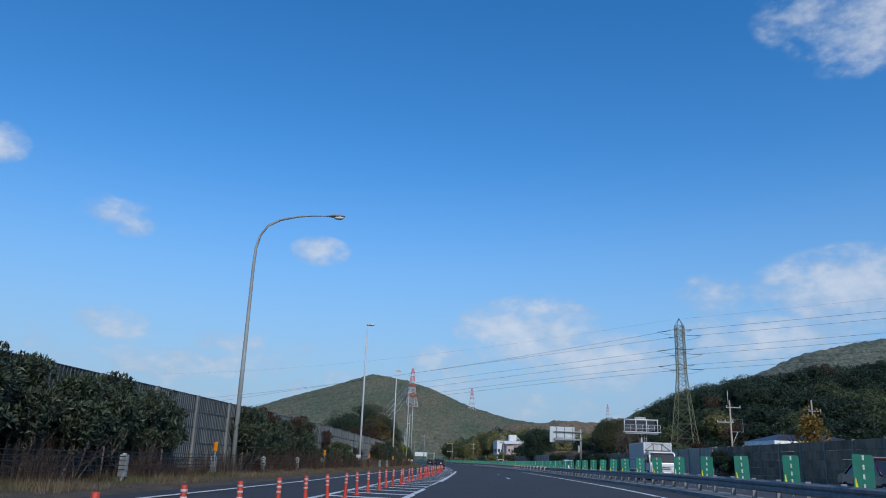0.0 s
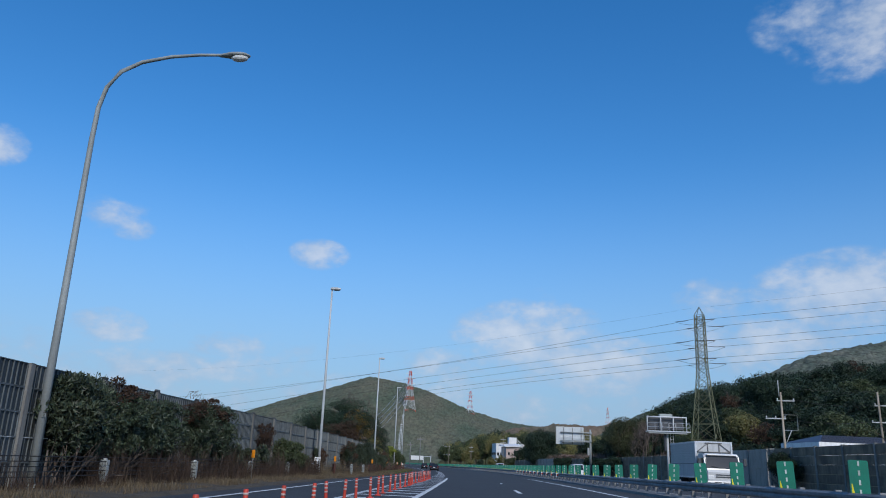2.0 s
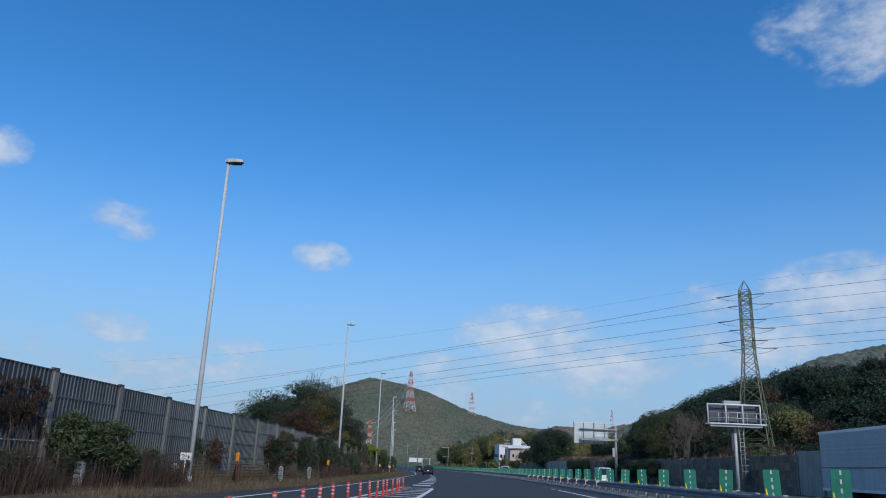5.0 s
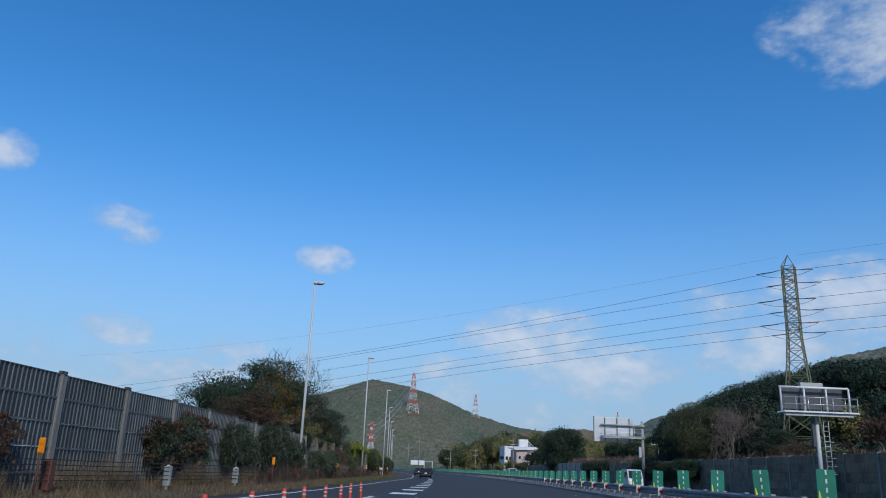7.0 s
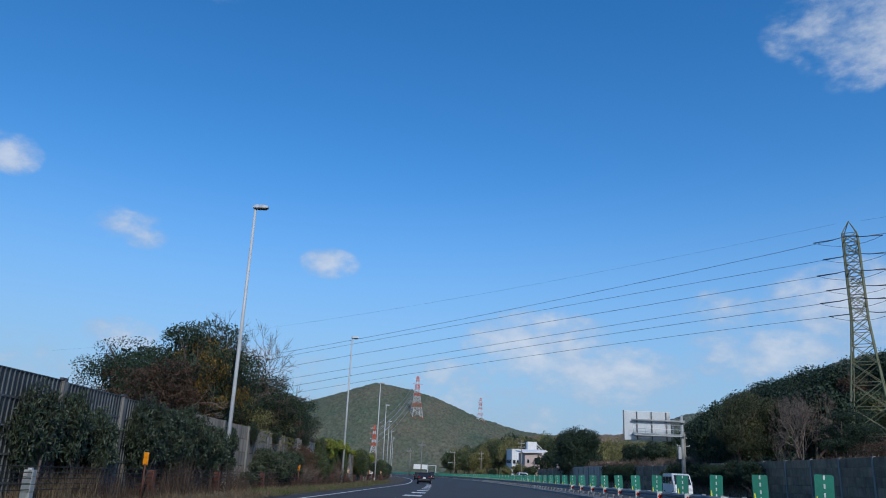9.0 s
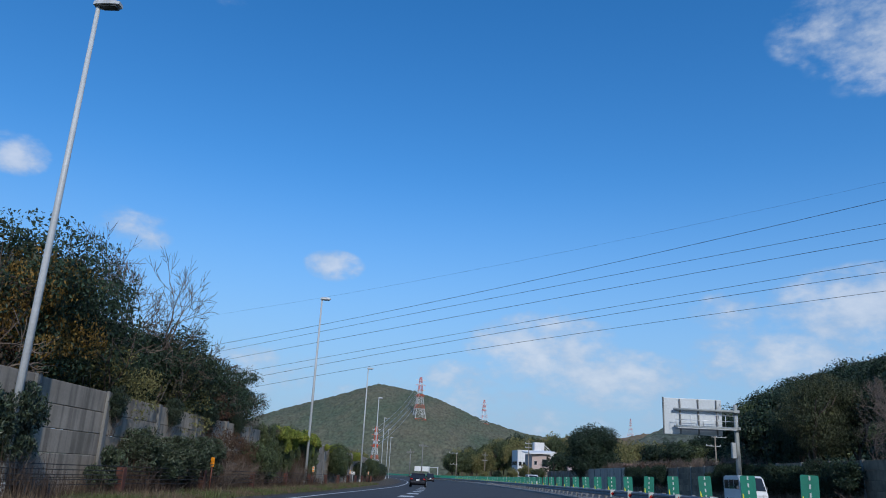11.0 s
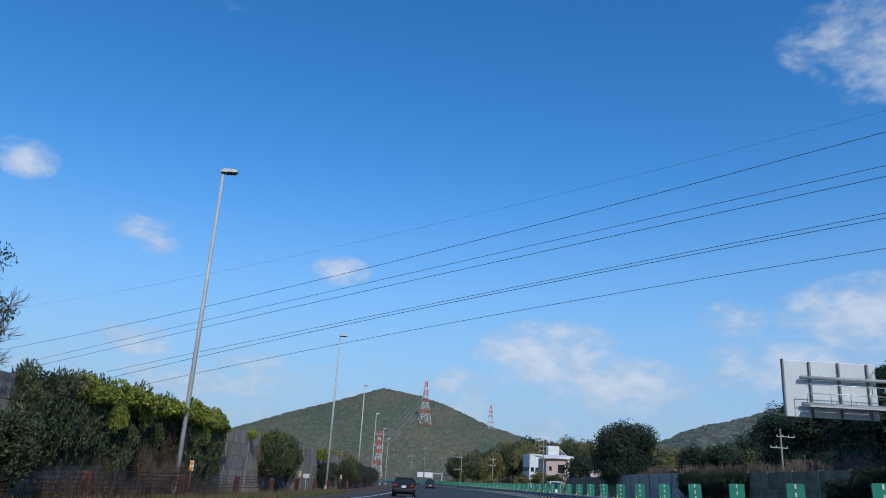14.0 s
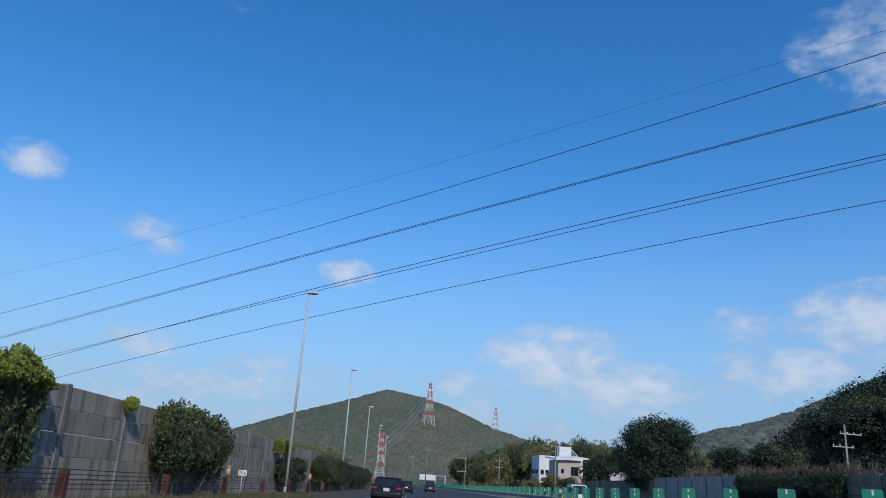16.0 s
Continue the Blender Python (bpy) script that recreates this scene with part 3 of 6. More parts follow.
def plank_wall(name, wall, y0, bays, rows, row_h, base, mat, label, drop=0.0):
    ob = thing(name, label, "noise wall", kind="structure")
    board = plank(BAY - 0.03, row_h, mat)
    posts = mesh_of("post", h_post(rows * row_h + 0.14), M["post_grey"])
    flip = -1 if wall is right_wall else 1
    for k in range(bays + 1):
        y = y0 + BAY * k
        m = wall_pose(wall, y, base - 0.1)
        piece("post", posts, ob, m @ Matrix.Diagonal((flip, 1, 1, 1)))
        if k == bays:
            break
        for r in range(rows):
            m = wall_pose(wall, y + 0.015, base + row_h * r) @ pose(random.uniform(-0.008, 0.008), 0, 0)
            piece("plank", board, ob, m @ Matrix.Diagonal((flip, 1, 1, 1)))
    return ob


WALL_B0 = 104.0
plank_wall("wall_left_concrete", left_wall, WALL_B0, 40, 5, 0.64, -0.05, M["concrete"], "weathered grey concrete plank noise wall")
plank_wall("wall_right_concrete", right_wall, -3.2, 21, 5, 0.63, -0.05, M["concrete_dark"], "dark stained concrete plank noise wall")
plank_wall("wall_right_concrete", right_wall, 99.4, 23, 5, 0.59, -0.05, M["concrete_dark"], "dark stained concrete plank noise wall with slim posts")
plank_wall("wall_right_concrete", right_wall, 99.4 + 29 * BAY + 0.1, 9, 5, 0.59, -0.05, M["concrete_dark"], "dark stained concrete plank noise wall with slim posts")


def flat_panel(wide, high):
    bm = bmesh.new()
    box(bm, -0.04, 0.03, 0, wide, 0, high)
    for k in range(4):
        y = wide * (k + 0.5) / 4
        box(bm, 0.03, 0.045, y - 0.02, y + 0.02, 0.02, high - 0.02)
    return mesh_of("flat_panel", bm, M["panel_light"])


wall_m = thing("wall_right_metal", "light grey flat metal noise wall panels", "noise wall", kind="structure")
fp = flat_panel(BAY - 0.03, 1.56)
pm = mesh_of("post", h_post(3.2), M["post_grey"])
for k in range(10):
    y = 83.2 + BAY * k if k < 4 else 99.45 + BAY * (k + 19)
    piece("post", pm, wall_m, wall_pose(right_wall, y, -0.1) @ Matrix.Diagonal((-1, 1, 1, 1)))
    for r in range(2):
        piece("flat_panel", fp, wall_m, wall_pose(right_wall, y + 0.015, -0.02 + 1.57 * r) @ Matrix.Diagonal((-1, 1, 1, 1)))
gate = thing("lattice_gate", "pale metal lattice gate in the noise wall", "gate", at=wall_pose(right_wall, 81.5))
bar_me = mesh_of("bar", boxed(-0.03, 0.03, -0.025, 0.025, 0, 3.15), M["panel_light"])
for k in range(8):
    piece("bar", bar_me, gate, pose(-0.05, 0.08 + 0.22 * k, -0.02))
for z in (0.15, 1.1, 2.05, 3.0):
    part("cross_bar", boxed(-0.06, -0.01, 0, 1.65, z - 0.025, z + 0.025), M["panel_light"], gate)


# ---------------------------------------------------------------- plants
def leaves(name, centres, normals, size, mat, rng, slim=0.5, facing=0.0):
    """Folded diamond leaves at the given places; facing: how far they lie along the crown's outside."""
    n = len(centres)
    if facing:
        outward = normals / (np.linalg.norm(normals, axis=1)[:, None] + 1e-9) * facing + rng.normal(0, 0.5, (n, 3))
        way = np.cross(outward, rng.normal(0, 1, (n, 3)))
    else:
        way = normals + rng.normal(0, 0.75, (n, 3))
    way /= np.linalg.norm(way, axis=1)[:, None] + 1e-9
    side = np.cross(way, outward if facing else rng.normal(0, 1, (n, 3)))
    side /= np.linalg.norm(side, axis=1)[:, None] + 1e-9
    up = np.cross(side, way)
    s = (size * rng.uniform(0.6, 1.35, n))[:, None]
    verts = np.stack([centres - way * s * 0.5, centres + side * s * slim * 0.5 + up * s * 0.12, centres + way * s * 0.5, centres - side * s * slim * 0.5 + up * s * 0.12], 1)
    faces = np.arange(4 * n).reshape(n, 4)
    return mesh_raw(name, verts.reshape(-1, 3), faces, mat)


def clumps(rng, count, extent, shape="round", puff=1.0):
    """Clump centres and radii that fill a crown of the given half sizes about its centre."""
    out = []
    while len(out) < count:
        p = rng.uniform(-1, 1, 3)
        d = np.linalg.norm(p)
        if d > 1 or d < 0.25:
            continue
        if shape == "cone" and np.hypot(p[0], p[1]) > 0.95 * (1 - (p[2] + 1) / 2.2):
            continue
        if shape == "solid" and d < 0.72:
            continue
        if shape == "block" and rng.random() < 0.25:
            continue
        if shape == "solid":
            p = np.sign(p) * np.abs(p) ** np.array([0.85, 0.85, 0.75])
        out.append((p * extent * 0.8, rng.uniform(0.2, 0.4) * min(extent) * puff))
    return out


def crown(name, seed, extent, centre_z, count, leaf_count, leaf, mat, shape="round", slim=0.5, fill=0.5, core=0.0, puff=1.0, facing=0.0):
    rng = np.random.default_rng(seed)
    extent = np.array(extent, float)
    groups = clumps(rng, count, extent, shape, puff)
    pts, nor = [], []
    each = leaf_count // count
    for c, r in groups:
        d = rng.normal(0, 1, (each, 3))
        d /= np.linalg.norm(d, axis=1)[:, None]
        rad = r * rng.uniform(fill, 1.08, each) ** 0.6
        squash = np.array([1.5, 1.5, 0.46]) if shape == "layered" else np.array([1.15, 1.15, 0.8])
        pts.append(c + d * rad[:, None] * squash)
        nor.append(d + np.array([0, 0, 0.25]))
    pts, nor = np.concatenate(pts), np.concatenate(nor)
    pts[:, 2] += centre_z
    size = np.full(len(pts), leaf)
    if core:
        # large inner leaves that close the middle of the crown
        m = int(leaf_count * core)
        d = rng.normal(0, 1, (m, 3))
        d *= (0.62 * rng.random(m) ** 0.4 / np.linalg.norm(d, axis=1))[:, None]
        if shape == "cone":
            d[:, :2] *= (0.75 - 0.6 * d[:, 2:])
        inner = d * extent
        inner[:, 2] += centre_z
        pts, nor = np.concatenate([pts, inner]), np.concatenate([nor, d])
        size = np.concatenate([size, np.full(m, leaf * 2.2)])
    return leaves(name, pts, nor, size, mat, rng, slim, facing)


def limbs(bm, rng, base, way, length, radius, depth, spread=0.6, thin=0.0, stem=True):
    """Branches that fork and taper."""
    p = Vector(base)
    pts, w = [p.copy()], Vector(way).normalized()
    steps = 3
    for _ in range(steps):
        w = (w + Vector(rng.normal(0, 0.16, 3)) + Vector((0, 0, 0.06))).normalized()
        p = p + w * (length / steps)
        pts.append(p.copy())
    sides = 6 if radius > 0.05 else 3
    if stem:
        tube(bm, pts, [radius * (1 - 0.45 * i / steps) for i in range(steps + 1)], sides, caps=False)
    if depth == 0:
        return
    for k in range(3 if depth > 1 else 4):
        turn = w.orthogonal().normalized()
        turn.rotate(Matrix.Rotation(2 * math.pi * (k + rng.random()) / 3, 3, w))
        start = pts[-1] if k < 2 else pts[-2]
        limbs(bm, rng, start, (w + turn * spread * rng.uniform(0.6, 1.3)), length * rng.uniform(0.6, 0.82), max(radius * 0.55, thin), depth - 1, spread, thin)


def trunk_mesh(seed, height, radius, depth=2, spread=0.6, thin=0.0, mat="bark", stems=1, length=None, name="trunk"):
    rng = np.random.default_rng(seed)
    bm = bmesh.new()
    for s in range(stems):
        lean = Vector((rng.normal(0, 0.1 if stems == 1 else 0.45), rng.normal(0, 0.1 if stems == 1 else 0.45), 1))
        base = Vector((0, 0, -0.15)) if stems == 1 else Vector((rng.normal(0, 0.18), rng.normal(0, 0.18), -0.1))
        limbs(bm, rng, base, lean, length or height * 0.5, radius, depth, spread, thin, name == "trunk")
    return mesh_of(name, bm, M[mat])


PLANTS = {}


def plant_meshes(kind, variant):
    key = (kind, variant)
    if key in PLANTS:
        return PLANTS[key]
    s = 100 + 17 * variant + 1000 * (sum(ord(c) for c in kind) % 97)
    if kind == "broad":
        made = (trunk_mesh(s, 6, 0.2), crown("crown", s, (3.0, 3.0, 2.9), 4.6, 48, 5200, 0.3, M["leaf"], slim=0.6, core=0.14, facing=1.0))
    elif kind == "dark":
        made = (trunk_mesh(s, 6, 0.2), crown("crown", s, (2.9, 2.9, 3.1), 4.6, 48, 5200, 0.3, M["leaf_dark"], slim=0.6, core=0.14, facing=1.0))
    elif kind == "olive":
        made = (trunk_mesh(s, 6, 0.2), crown("crown", s, (3.0, 3.0, 2.9), 4.6, 48, 5200, 0.3, M["leaf_olive"], slim=0.6, core=0.14, facing=1.0))
    elif kind == "rusty":
        made = (trunk_mesh(s, 6, 0.16, depth=3, thin=0.02), crown("crown", s, (2.8, 2.8, 2.4), 4.4, 30, 2200, 0.3, M["leaf_rust"], slim=0.6))
    elif kind == "orange":
        made = (trunk_mesh(s, 5, 0.14), crown("crown", s, (2.3, 2.3, 3.2), 3.7, 34, 4200, 0.26, M["leaf_orange"], "cone", 0.6))
    elif kind == "great":
        made = (trunk_mesh(s, 7, 0.3), crown("crown", s, (4.6, 4.6, 5.0), 6.0, 130, 34000, 0.23, M["leaf_dark"], "solid", 0.7, core=0.22, puff=1.05, facing=1.0))
    elif kind == "fine":
        made = (trunk_mesh(s, 6, 0.2), crown("crown", s, (2.9, 2.9, 2.9), 4.6, 26, 19000, 0.12, M["leaf_wood"], "layered", 0.5, core=0.1, puff=1.2, facing=0.7))
    elif kind == "fine_dark":
        made = (trunk_mesh(s, 6, 0.2), crown("crown", s, (2.9, 2.9, 2.9), 4.6, 28, 20000, 0.12, M["leaf_dark"], "layered", 0.5, core=0.1, puff=1.2, facing=0.7))
    elif kind == "fine_rust":
        made = (trunk_mesh(s, 6, 0.16, depth=4, thin=0.012, mat="twig", length=2.2), crown("crown", s, (2.8, 2.8, 2.3), 4.4, 44, 7500, 0.12, M["leaf_rust"], "layered", 0.5))
    elif kind == "fine_olive":
        made = (trunk_mesh(s, 6, 0.16, depth=3, thin=0.012), crown("crown", s, (2.8, 2.8, 2.5), 4.4, 44, 11000, 0.13, M["leaf_olive"], "layered", 0.5))
    elif kind == "fine_orange":
        made = (trunk_mesh(s, 6, 0.16, depth=3, thin=0.012), crown("crown", s, (2.8, 2.8, 2.7), 4.4, 30, 13000, 0.12, M["leaf_orange"], "layered", 0.5, puff=1.1, facing=0.5))
    elif kind == "bare":
        made = (trunk_mesh(s, 6, 0.14, depth=0, mat="twig", length=2.0), trunk_mesh(s, 6, 0.14, depth=4, spread=0.5, thin=0.012, mat="twig", length=2.0, name="branches"))
    elif kind == "bare_wide":
        made = (trunk_mesh(s, 10, 0.15, depth=0, mat="twig", length=2.0), trunk_mesh(s, 10, 0.15, depth=6, spread=0.66, thin=0.008, mat="twig", length=2.0, name="branches"))
    elif kind == "shrub":
        made = (trunk_mesh(s, 1.9, 0.026, depth=1, stems=9, mat="twig"), crown("crown", s, (0.95, 1.2, 1.2), 1.8, 60, 6200, 0.16, M["leaf_shrub"], "block", 0.36, core=0.05, puff=1.2))
    elif kind == "shrub_dark":
        made = (trunk_mesh(s, 1.9, 0.026, depth=1, stems=9, mat="twig"), crown("crown", s, (0.95, 1.2, 1.2), 1.8, 44, 6200, 0.15, M["leaf_dark"], "block", 0.4, core=0.05, puff=1.25))
    elif kind == "shrub_green":
        made = (trunk_mesh(s, 1.6, 0.03, depth=1, stems=5, mat="twig"), crown("crown", s, (0.95, 1.25, 1.3), 1.72, 60, 6200, 0.16, M["leaf"], "block", 0.36, core=0.05, puff=1.2))
    elif kind == "shrub_low":
        made = (trunk_mesh(s, 0.9, 0.022, depth=1, stems=6, mat="twig"), crown("crown", s, (0.7, 1.1, 0.75), 0.95, 20, 3200, 0.13, M["leaf_shrub"], "block", 0.42))
    elif kind == "shrub_rust":
        made = (trunk_mesh(s, 1.6, 0.03, depth=1, stems=6, mat="twig"), crown("crown", s, (0.9, 1.2, 1.3), 1.8, 22, 2400, 0.12, M["leaf_rust"], "block", 0.5))
    elif kind == "twiggy":
        made = (trunk_mesh(s, 1.8, 0.018, depth=2, stems=9, spread=0.55, thin=0.006, mat="twig", length=0.75), crown("crown", s, (0.8, 1.1, 1.1), 1.4, 18, 500, 0.1, M["leaf_rust"], "block", 0.5))
    elif kind == "brush":
        made = (trunk_mesh(s, 1.8, 0.022, depth=3, stems=14, spread=0.6, thin=0.014, mat="twig", length=0.62), None)
    elif kind == "vine_yellow":
        made = (None, crown("crown", s, (0.9, 1.6, 0.5), 0.0, 30, 3400, 0.16, M["leaf_yellow"], "block", 0.75, puff=2.3))
    PLANTS[key] = made
    return made


def plant(kind, name, label, category, x, y, z, sx=1.0, sz=None, turn=0.0, variant=0, group="", sy=None):
    trunk, top = plant_meshes(kind, variant)
    m = pose(x, y, z, 0, 0, turn) @ Matrix.Diagonal((sx, sy or sx, sz or sx, 1))
    ob = thing(name, label, category, group, m)
    if trunk:
        piece(trunk.name.split(".")[0], trunk, ob)
    if top:
        piece(top.name.split(".")[0], top, ob)
    return ob


rnd = random.Random(11)


def height_of(kind, variant):
    """Height of a plant's branches as modelled."""
    return max(v.co.z for me in plant_meshes(kind, variant) if me for v in me.vertices)

def row_of(kind, y0, y1, top, step, label, off=0.62, name="shrub", base=2.75, group="shrubs along the noise wall", wall=left_wall, category="shrub", wide=0.86):
    y = y0 + step / 2
    while y < y1:
        s = top / base * rnd.uniform(0.93, 1.05)
        plant(kind, name, label, category, (louvre_line(y) if wall is left_wall and y < 108 else wall(y)) + off + rnd.uniform(-0.12, 0.12), y + rnd.uniform(-0.2, 0.2), -0.05 + dip(y), wide * rnd.uniform(0.93, 1.07), s,
              rnd.choice((0, 180)) + rnd.uniform(-12, 12), rnd.randrange(4), group, sy=step / 2.0 * rnd.uniform(0.9, 1.15))
        y += step


DARK = "dense dark evergreen shrub in front of the noise wall"
row_of("shrub", 10.5, 23.4, 3.1, 2.1, DARK)
row_of("shrub", 23.4, 27.6, 3.05, 2.1, DARK)
row_of("shrub", 27.8, 30.9, 3.0, 1.7, "dark evergreen shrub with bare lower stems")
row_of("shrub", 39.3, 42.2, 2.9, 1.5, DARK, off=0.5)
for y in (49.9, 51.2, 52.5):
    plant("shrub_rust", "climber", "rust-brown climber over the shrub tops", "climber", louvre_line(y) + 0.55, y, 1.75, 0.8, 0.45, 0, rnd.randrange(3), "rust climbers on the shrubs", sy=0.7)
row_of("shrub", 42.3, 47.2, 2.88, 1.65, DARK)
row_of("shrub", 49.6, 53.2, 2.9, 1.8, DARK)
row_of("shrub_low", 53.6, 55.6, 1.55, 1.9, "low evergreen shrub by the cable fence", base=1.6)
row_of("shrub_low", 55.9, 59.0, 1.6, 1.7, "low evergreen shrub by the cable fence", base=1.6)
row_of("shrub_low", 59.4, 61.8, 1.2, 1.7, "low evergreen shrub by the cable fence", base=1.6)
row_of("shrub_green", 62.4, 65.2, 1.9, 1.5, "small evergreen shrub with a pointed top")
row_of("shrub_low", 65.0, 67.8, 1.3, 1.6, "low evergreen shrub by the cable fence", base=1.6)
row_of("shrub", 72.3, 73.2, 1.75, 0.9, "small dark shrub beside the lamp post", off=0.25, wide=0.35)
row_of("shrub_rust", 82.4, 87.6, 2.65, 1.5, "rust-brown climber hanging on the wall", off=0.3, base=2.9)
row_of("shrub", 82.6, 87.6, 2.25, 1.6, DARK, off=0.42, wide=0.5)
row_of("shrub", 90.2, 94.7, 2.5, 1.5, DARK, off=0.42, wide=0.5)
row_of("shrub", 96.2, 107.8, 2.8, 1.85, DARK, off=0.45, wide=0.6)
row_of("shrub_low", 110.7, 111.9, 1.7, 1.2, "low evergreen shrub before the concrete wall", base=1.6)
row_of("shrub", 113.2, 118.2, 2.1, 1.35, "dark green shrub before the concrete wall")
row_of("twiggy", 120.6, 127.6, 2.9, 0.7, "thicket of bare brown twigs", name="thicket", base=2.4)
row_of("shrub", 118.2, 121.6, 2.4, 1.4, "dark green shrub before the concrete wall")
row_of("shrub_green", 126.6, 131.0, 2.2, 2.0, "mid-green shrub before the concrete wall")
row_of("shrub_green", 130.6, 147.4, 3.5, 1.3, "green hedge overgrown with climbers", name="hedge", category="hedge", off=0.12, wide=0.5)
row_of("twiggy", 137.3, 141.6, 2.9, 0.7, "tangle of bare climbing stems", off=0.45, name="thicket", base=2.4, wide=0.6)
row_of("shrub_green", 155.2, 161.8, 3.4, 2.2, "rounded evergreen bush on the verge")
row_of("shrub", 176.0, 182.0, 2.3, 2.0, DARK)
row_of("shrub_green", 190.0, 206.0, 2.9, 2.4, "green hedge overgrown with climbers", name="hedge", category="hedge")
row_of("shrub", 208.0, 250.0, 2.7, 2.6, DARK)
for y in np.arange(134.0, 147.4, 0.85):
    if abs(y - 140.0) < 0.5:
        continue
    plant("vine_yellow", "climber", "sunlit yellow-green climber over the hedge top", "climber", left_wall(y) + rnd.uniform(0.05, 0.35), float(y), 3.12 + dip(y) + rnd.uniform(-0.12, 0.16), rnd.uniform(0.5, 0.8), rnd.uniform(0.55, 0.95), rnd.uniform(-25, 25), rnd.randrange(4), "climbers on the hedge", sy=rnd.uniform(0.4, 0.75))
for y in (135.6, 137.6, 143.8):
    plant("vine_yellow", "climber", "yellow-green climber hanging down the hedge face", "climber", left_wall(y) + 0.52, y, 2.6 + dip(y) + rnd.uniform(-0.15, 0.15), 0.22, rnd.uniform(0.6, 1.0), rnd.uniform(-15, 15), rnd.randrange(4), "climbers on the hedge", sy=rnd.uniform(0.25, 0.4))
for y, z, wide, high in ((152.8, 3.05, 0.22, 0.5), (156.4, 3.0, 0.6, 0.55), (158.4, 3.2, 0.6, 0.55), (160.4, 3.0, 0.6, 0.5), (176.0, 2.8, 0.5, 0.8), (179.0, 2.9, 0.5, 0.8)):
    plant("vine_yellow", "climber", "yellow-green climber on the wall top", "climber", left_wall(y) + 0.25, y, z + dip(y), wide, high, rnd.uniform(-10, 10), rnd.randrange(3), "climbers on the hedge", sy=wide)
for y in (60.0, 60.9, 61.8):
    plant("shrub_rust", "climber", "rust-red dry climber on the louvred wall", "climber", louvre_line(y) + 0.15, y, 1.0, 0.28, 0.62, 0, rnd.randrange(3), "dry climbers", sy=0.55)
for y in (74.4, 75.1):
    plant("shrub_rust", "climber", "rust-red dry climber on the louvred wall", "climber", louvre_line(y) + 0.25, y, 0.0, 0.4, 0.6, 0, rnd.randrange(3), "dry climbers", sy=0.5)

# trees behind the noise wall
EVERGREEN, RUSTY = "dark evergreen tree behind the noise wall", "half-bare tree with rust-brown leaves behind the wall"
for kind, x, y, s, h, label in (
        ("fine_rust", -9.2, 108.0, 1.0, 1.02, RUSTY), ("fine_dark", -8.6, 110.5, 1.0, 1.2, EVERGREEN), ("fine_olive", -7.5, 114.6, 0.7, 0.78, "autumn tree with yellow-brown leaves"),
        ("fine_dark", -9.8, 114.5, 1.05, 1.25, EVERGREEN), ("fine_orange", -7.9, 110.3, 0.7, 1.12, "tree with orange-brown autumn leaves"), ("fine_rust", -7.6, 126.6, 0.7, 0.95, RUSTY), ("fine_dark", -9.6, 117.8, 1.0, 0.96, EVERGREEN),
        ("fine", -8.4, 121.5, 0.95, 0.98, "tall evergreen tree behind the concrete wall"), ("fine_dark", -7.7, 123.6, 0.95, 1.02, "dark evergreen tree leaning over the concrete wall"),
        ("fine_dark", -8.2, 120.0, 0.95, 0.98, EVERGREEN), ("fine_dark", -7.0, 128.2, 0.62, 0.93, "dark evergreen tree leaning over the concrete wall"), ("fine_olive", -6.9, 119.5, 0.6, 0.75, "autumn tree with yellow-brown leaves"),
        ("fine_rust", -6.7, 122.6, 0.55, 0.82, RUSTY), ("fine_dark", -12.5, 113.0, 1.0, 1.15, EVERGREEN), ("fine_dark", -13.0, 119.0, 1.1, 1.0, EVERGREEN), ("fine", -11.6, 126.0, 0.9, 0.9, "tall evergreen tree behind the concrete wall")):
    plant(kind, "tree", label, "tree", x, y, -0.5, s, h, rnd.uniform(0, 360), rnd.randrange(2), "trees behind the noise wall")
plant("bare_wide", "bare_tree", "tall leafless tree with fine pale branches", "tree", -9.2, 119.6, -0.3, 1.25, 10.1 / height_of("bare_wide", 0), 40, 0)
plant("bare_wide", "bare_tree", "tall leafless tree with fine pale branches", "tree", -10.2, 116.4, -0.3, 1.2, 9.9 / height_of("bare_wide", 1), 140, 1)
plant("bare_wide", "bare_tree", "leafless tree with fine branches leaning over the wall", "tree", -7.4, 128.4, -0.3, 0.95, 6.4 / height_of("bare_wide", 1), 200, 1)
plant("shrub", "shrub", "dark ivy-like bush over the end of the wall", "shrub", -6.0, 131.8, 0.75 + dip(131), 0.75, 0.95, 0, 2)

for y, z in ((112.6, 1.9), (117.4, 2.1), (121.6, 2.1), (126.0, 2.2)):
    plant("shrub", "climber", "dark evergreen spray spilling over the wall top", "climber", left_wall(y) + 0.12, y, z + dip(y), 0.36, 0.5, 0, rnd.randrange(4), "sprays over the wall", sy=0.5)

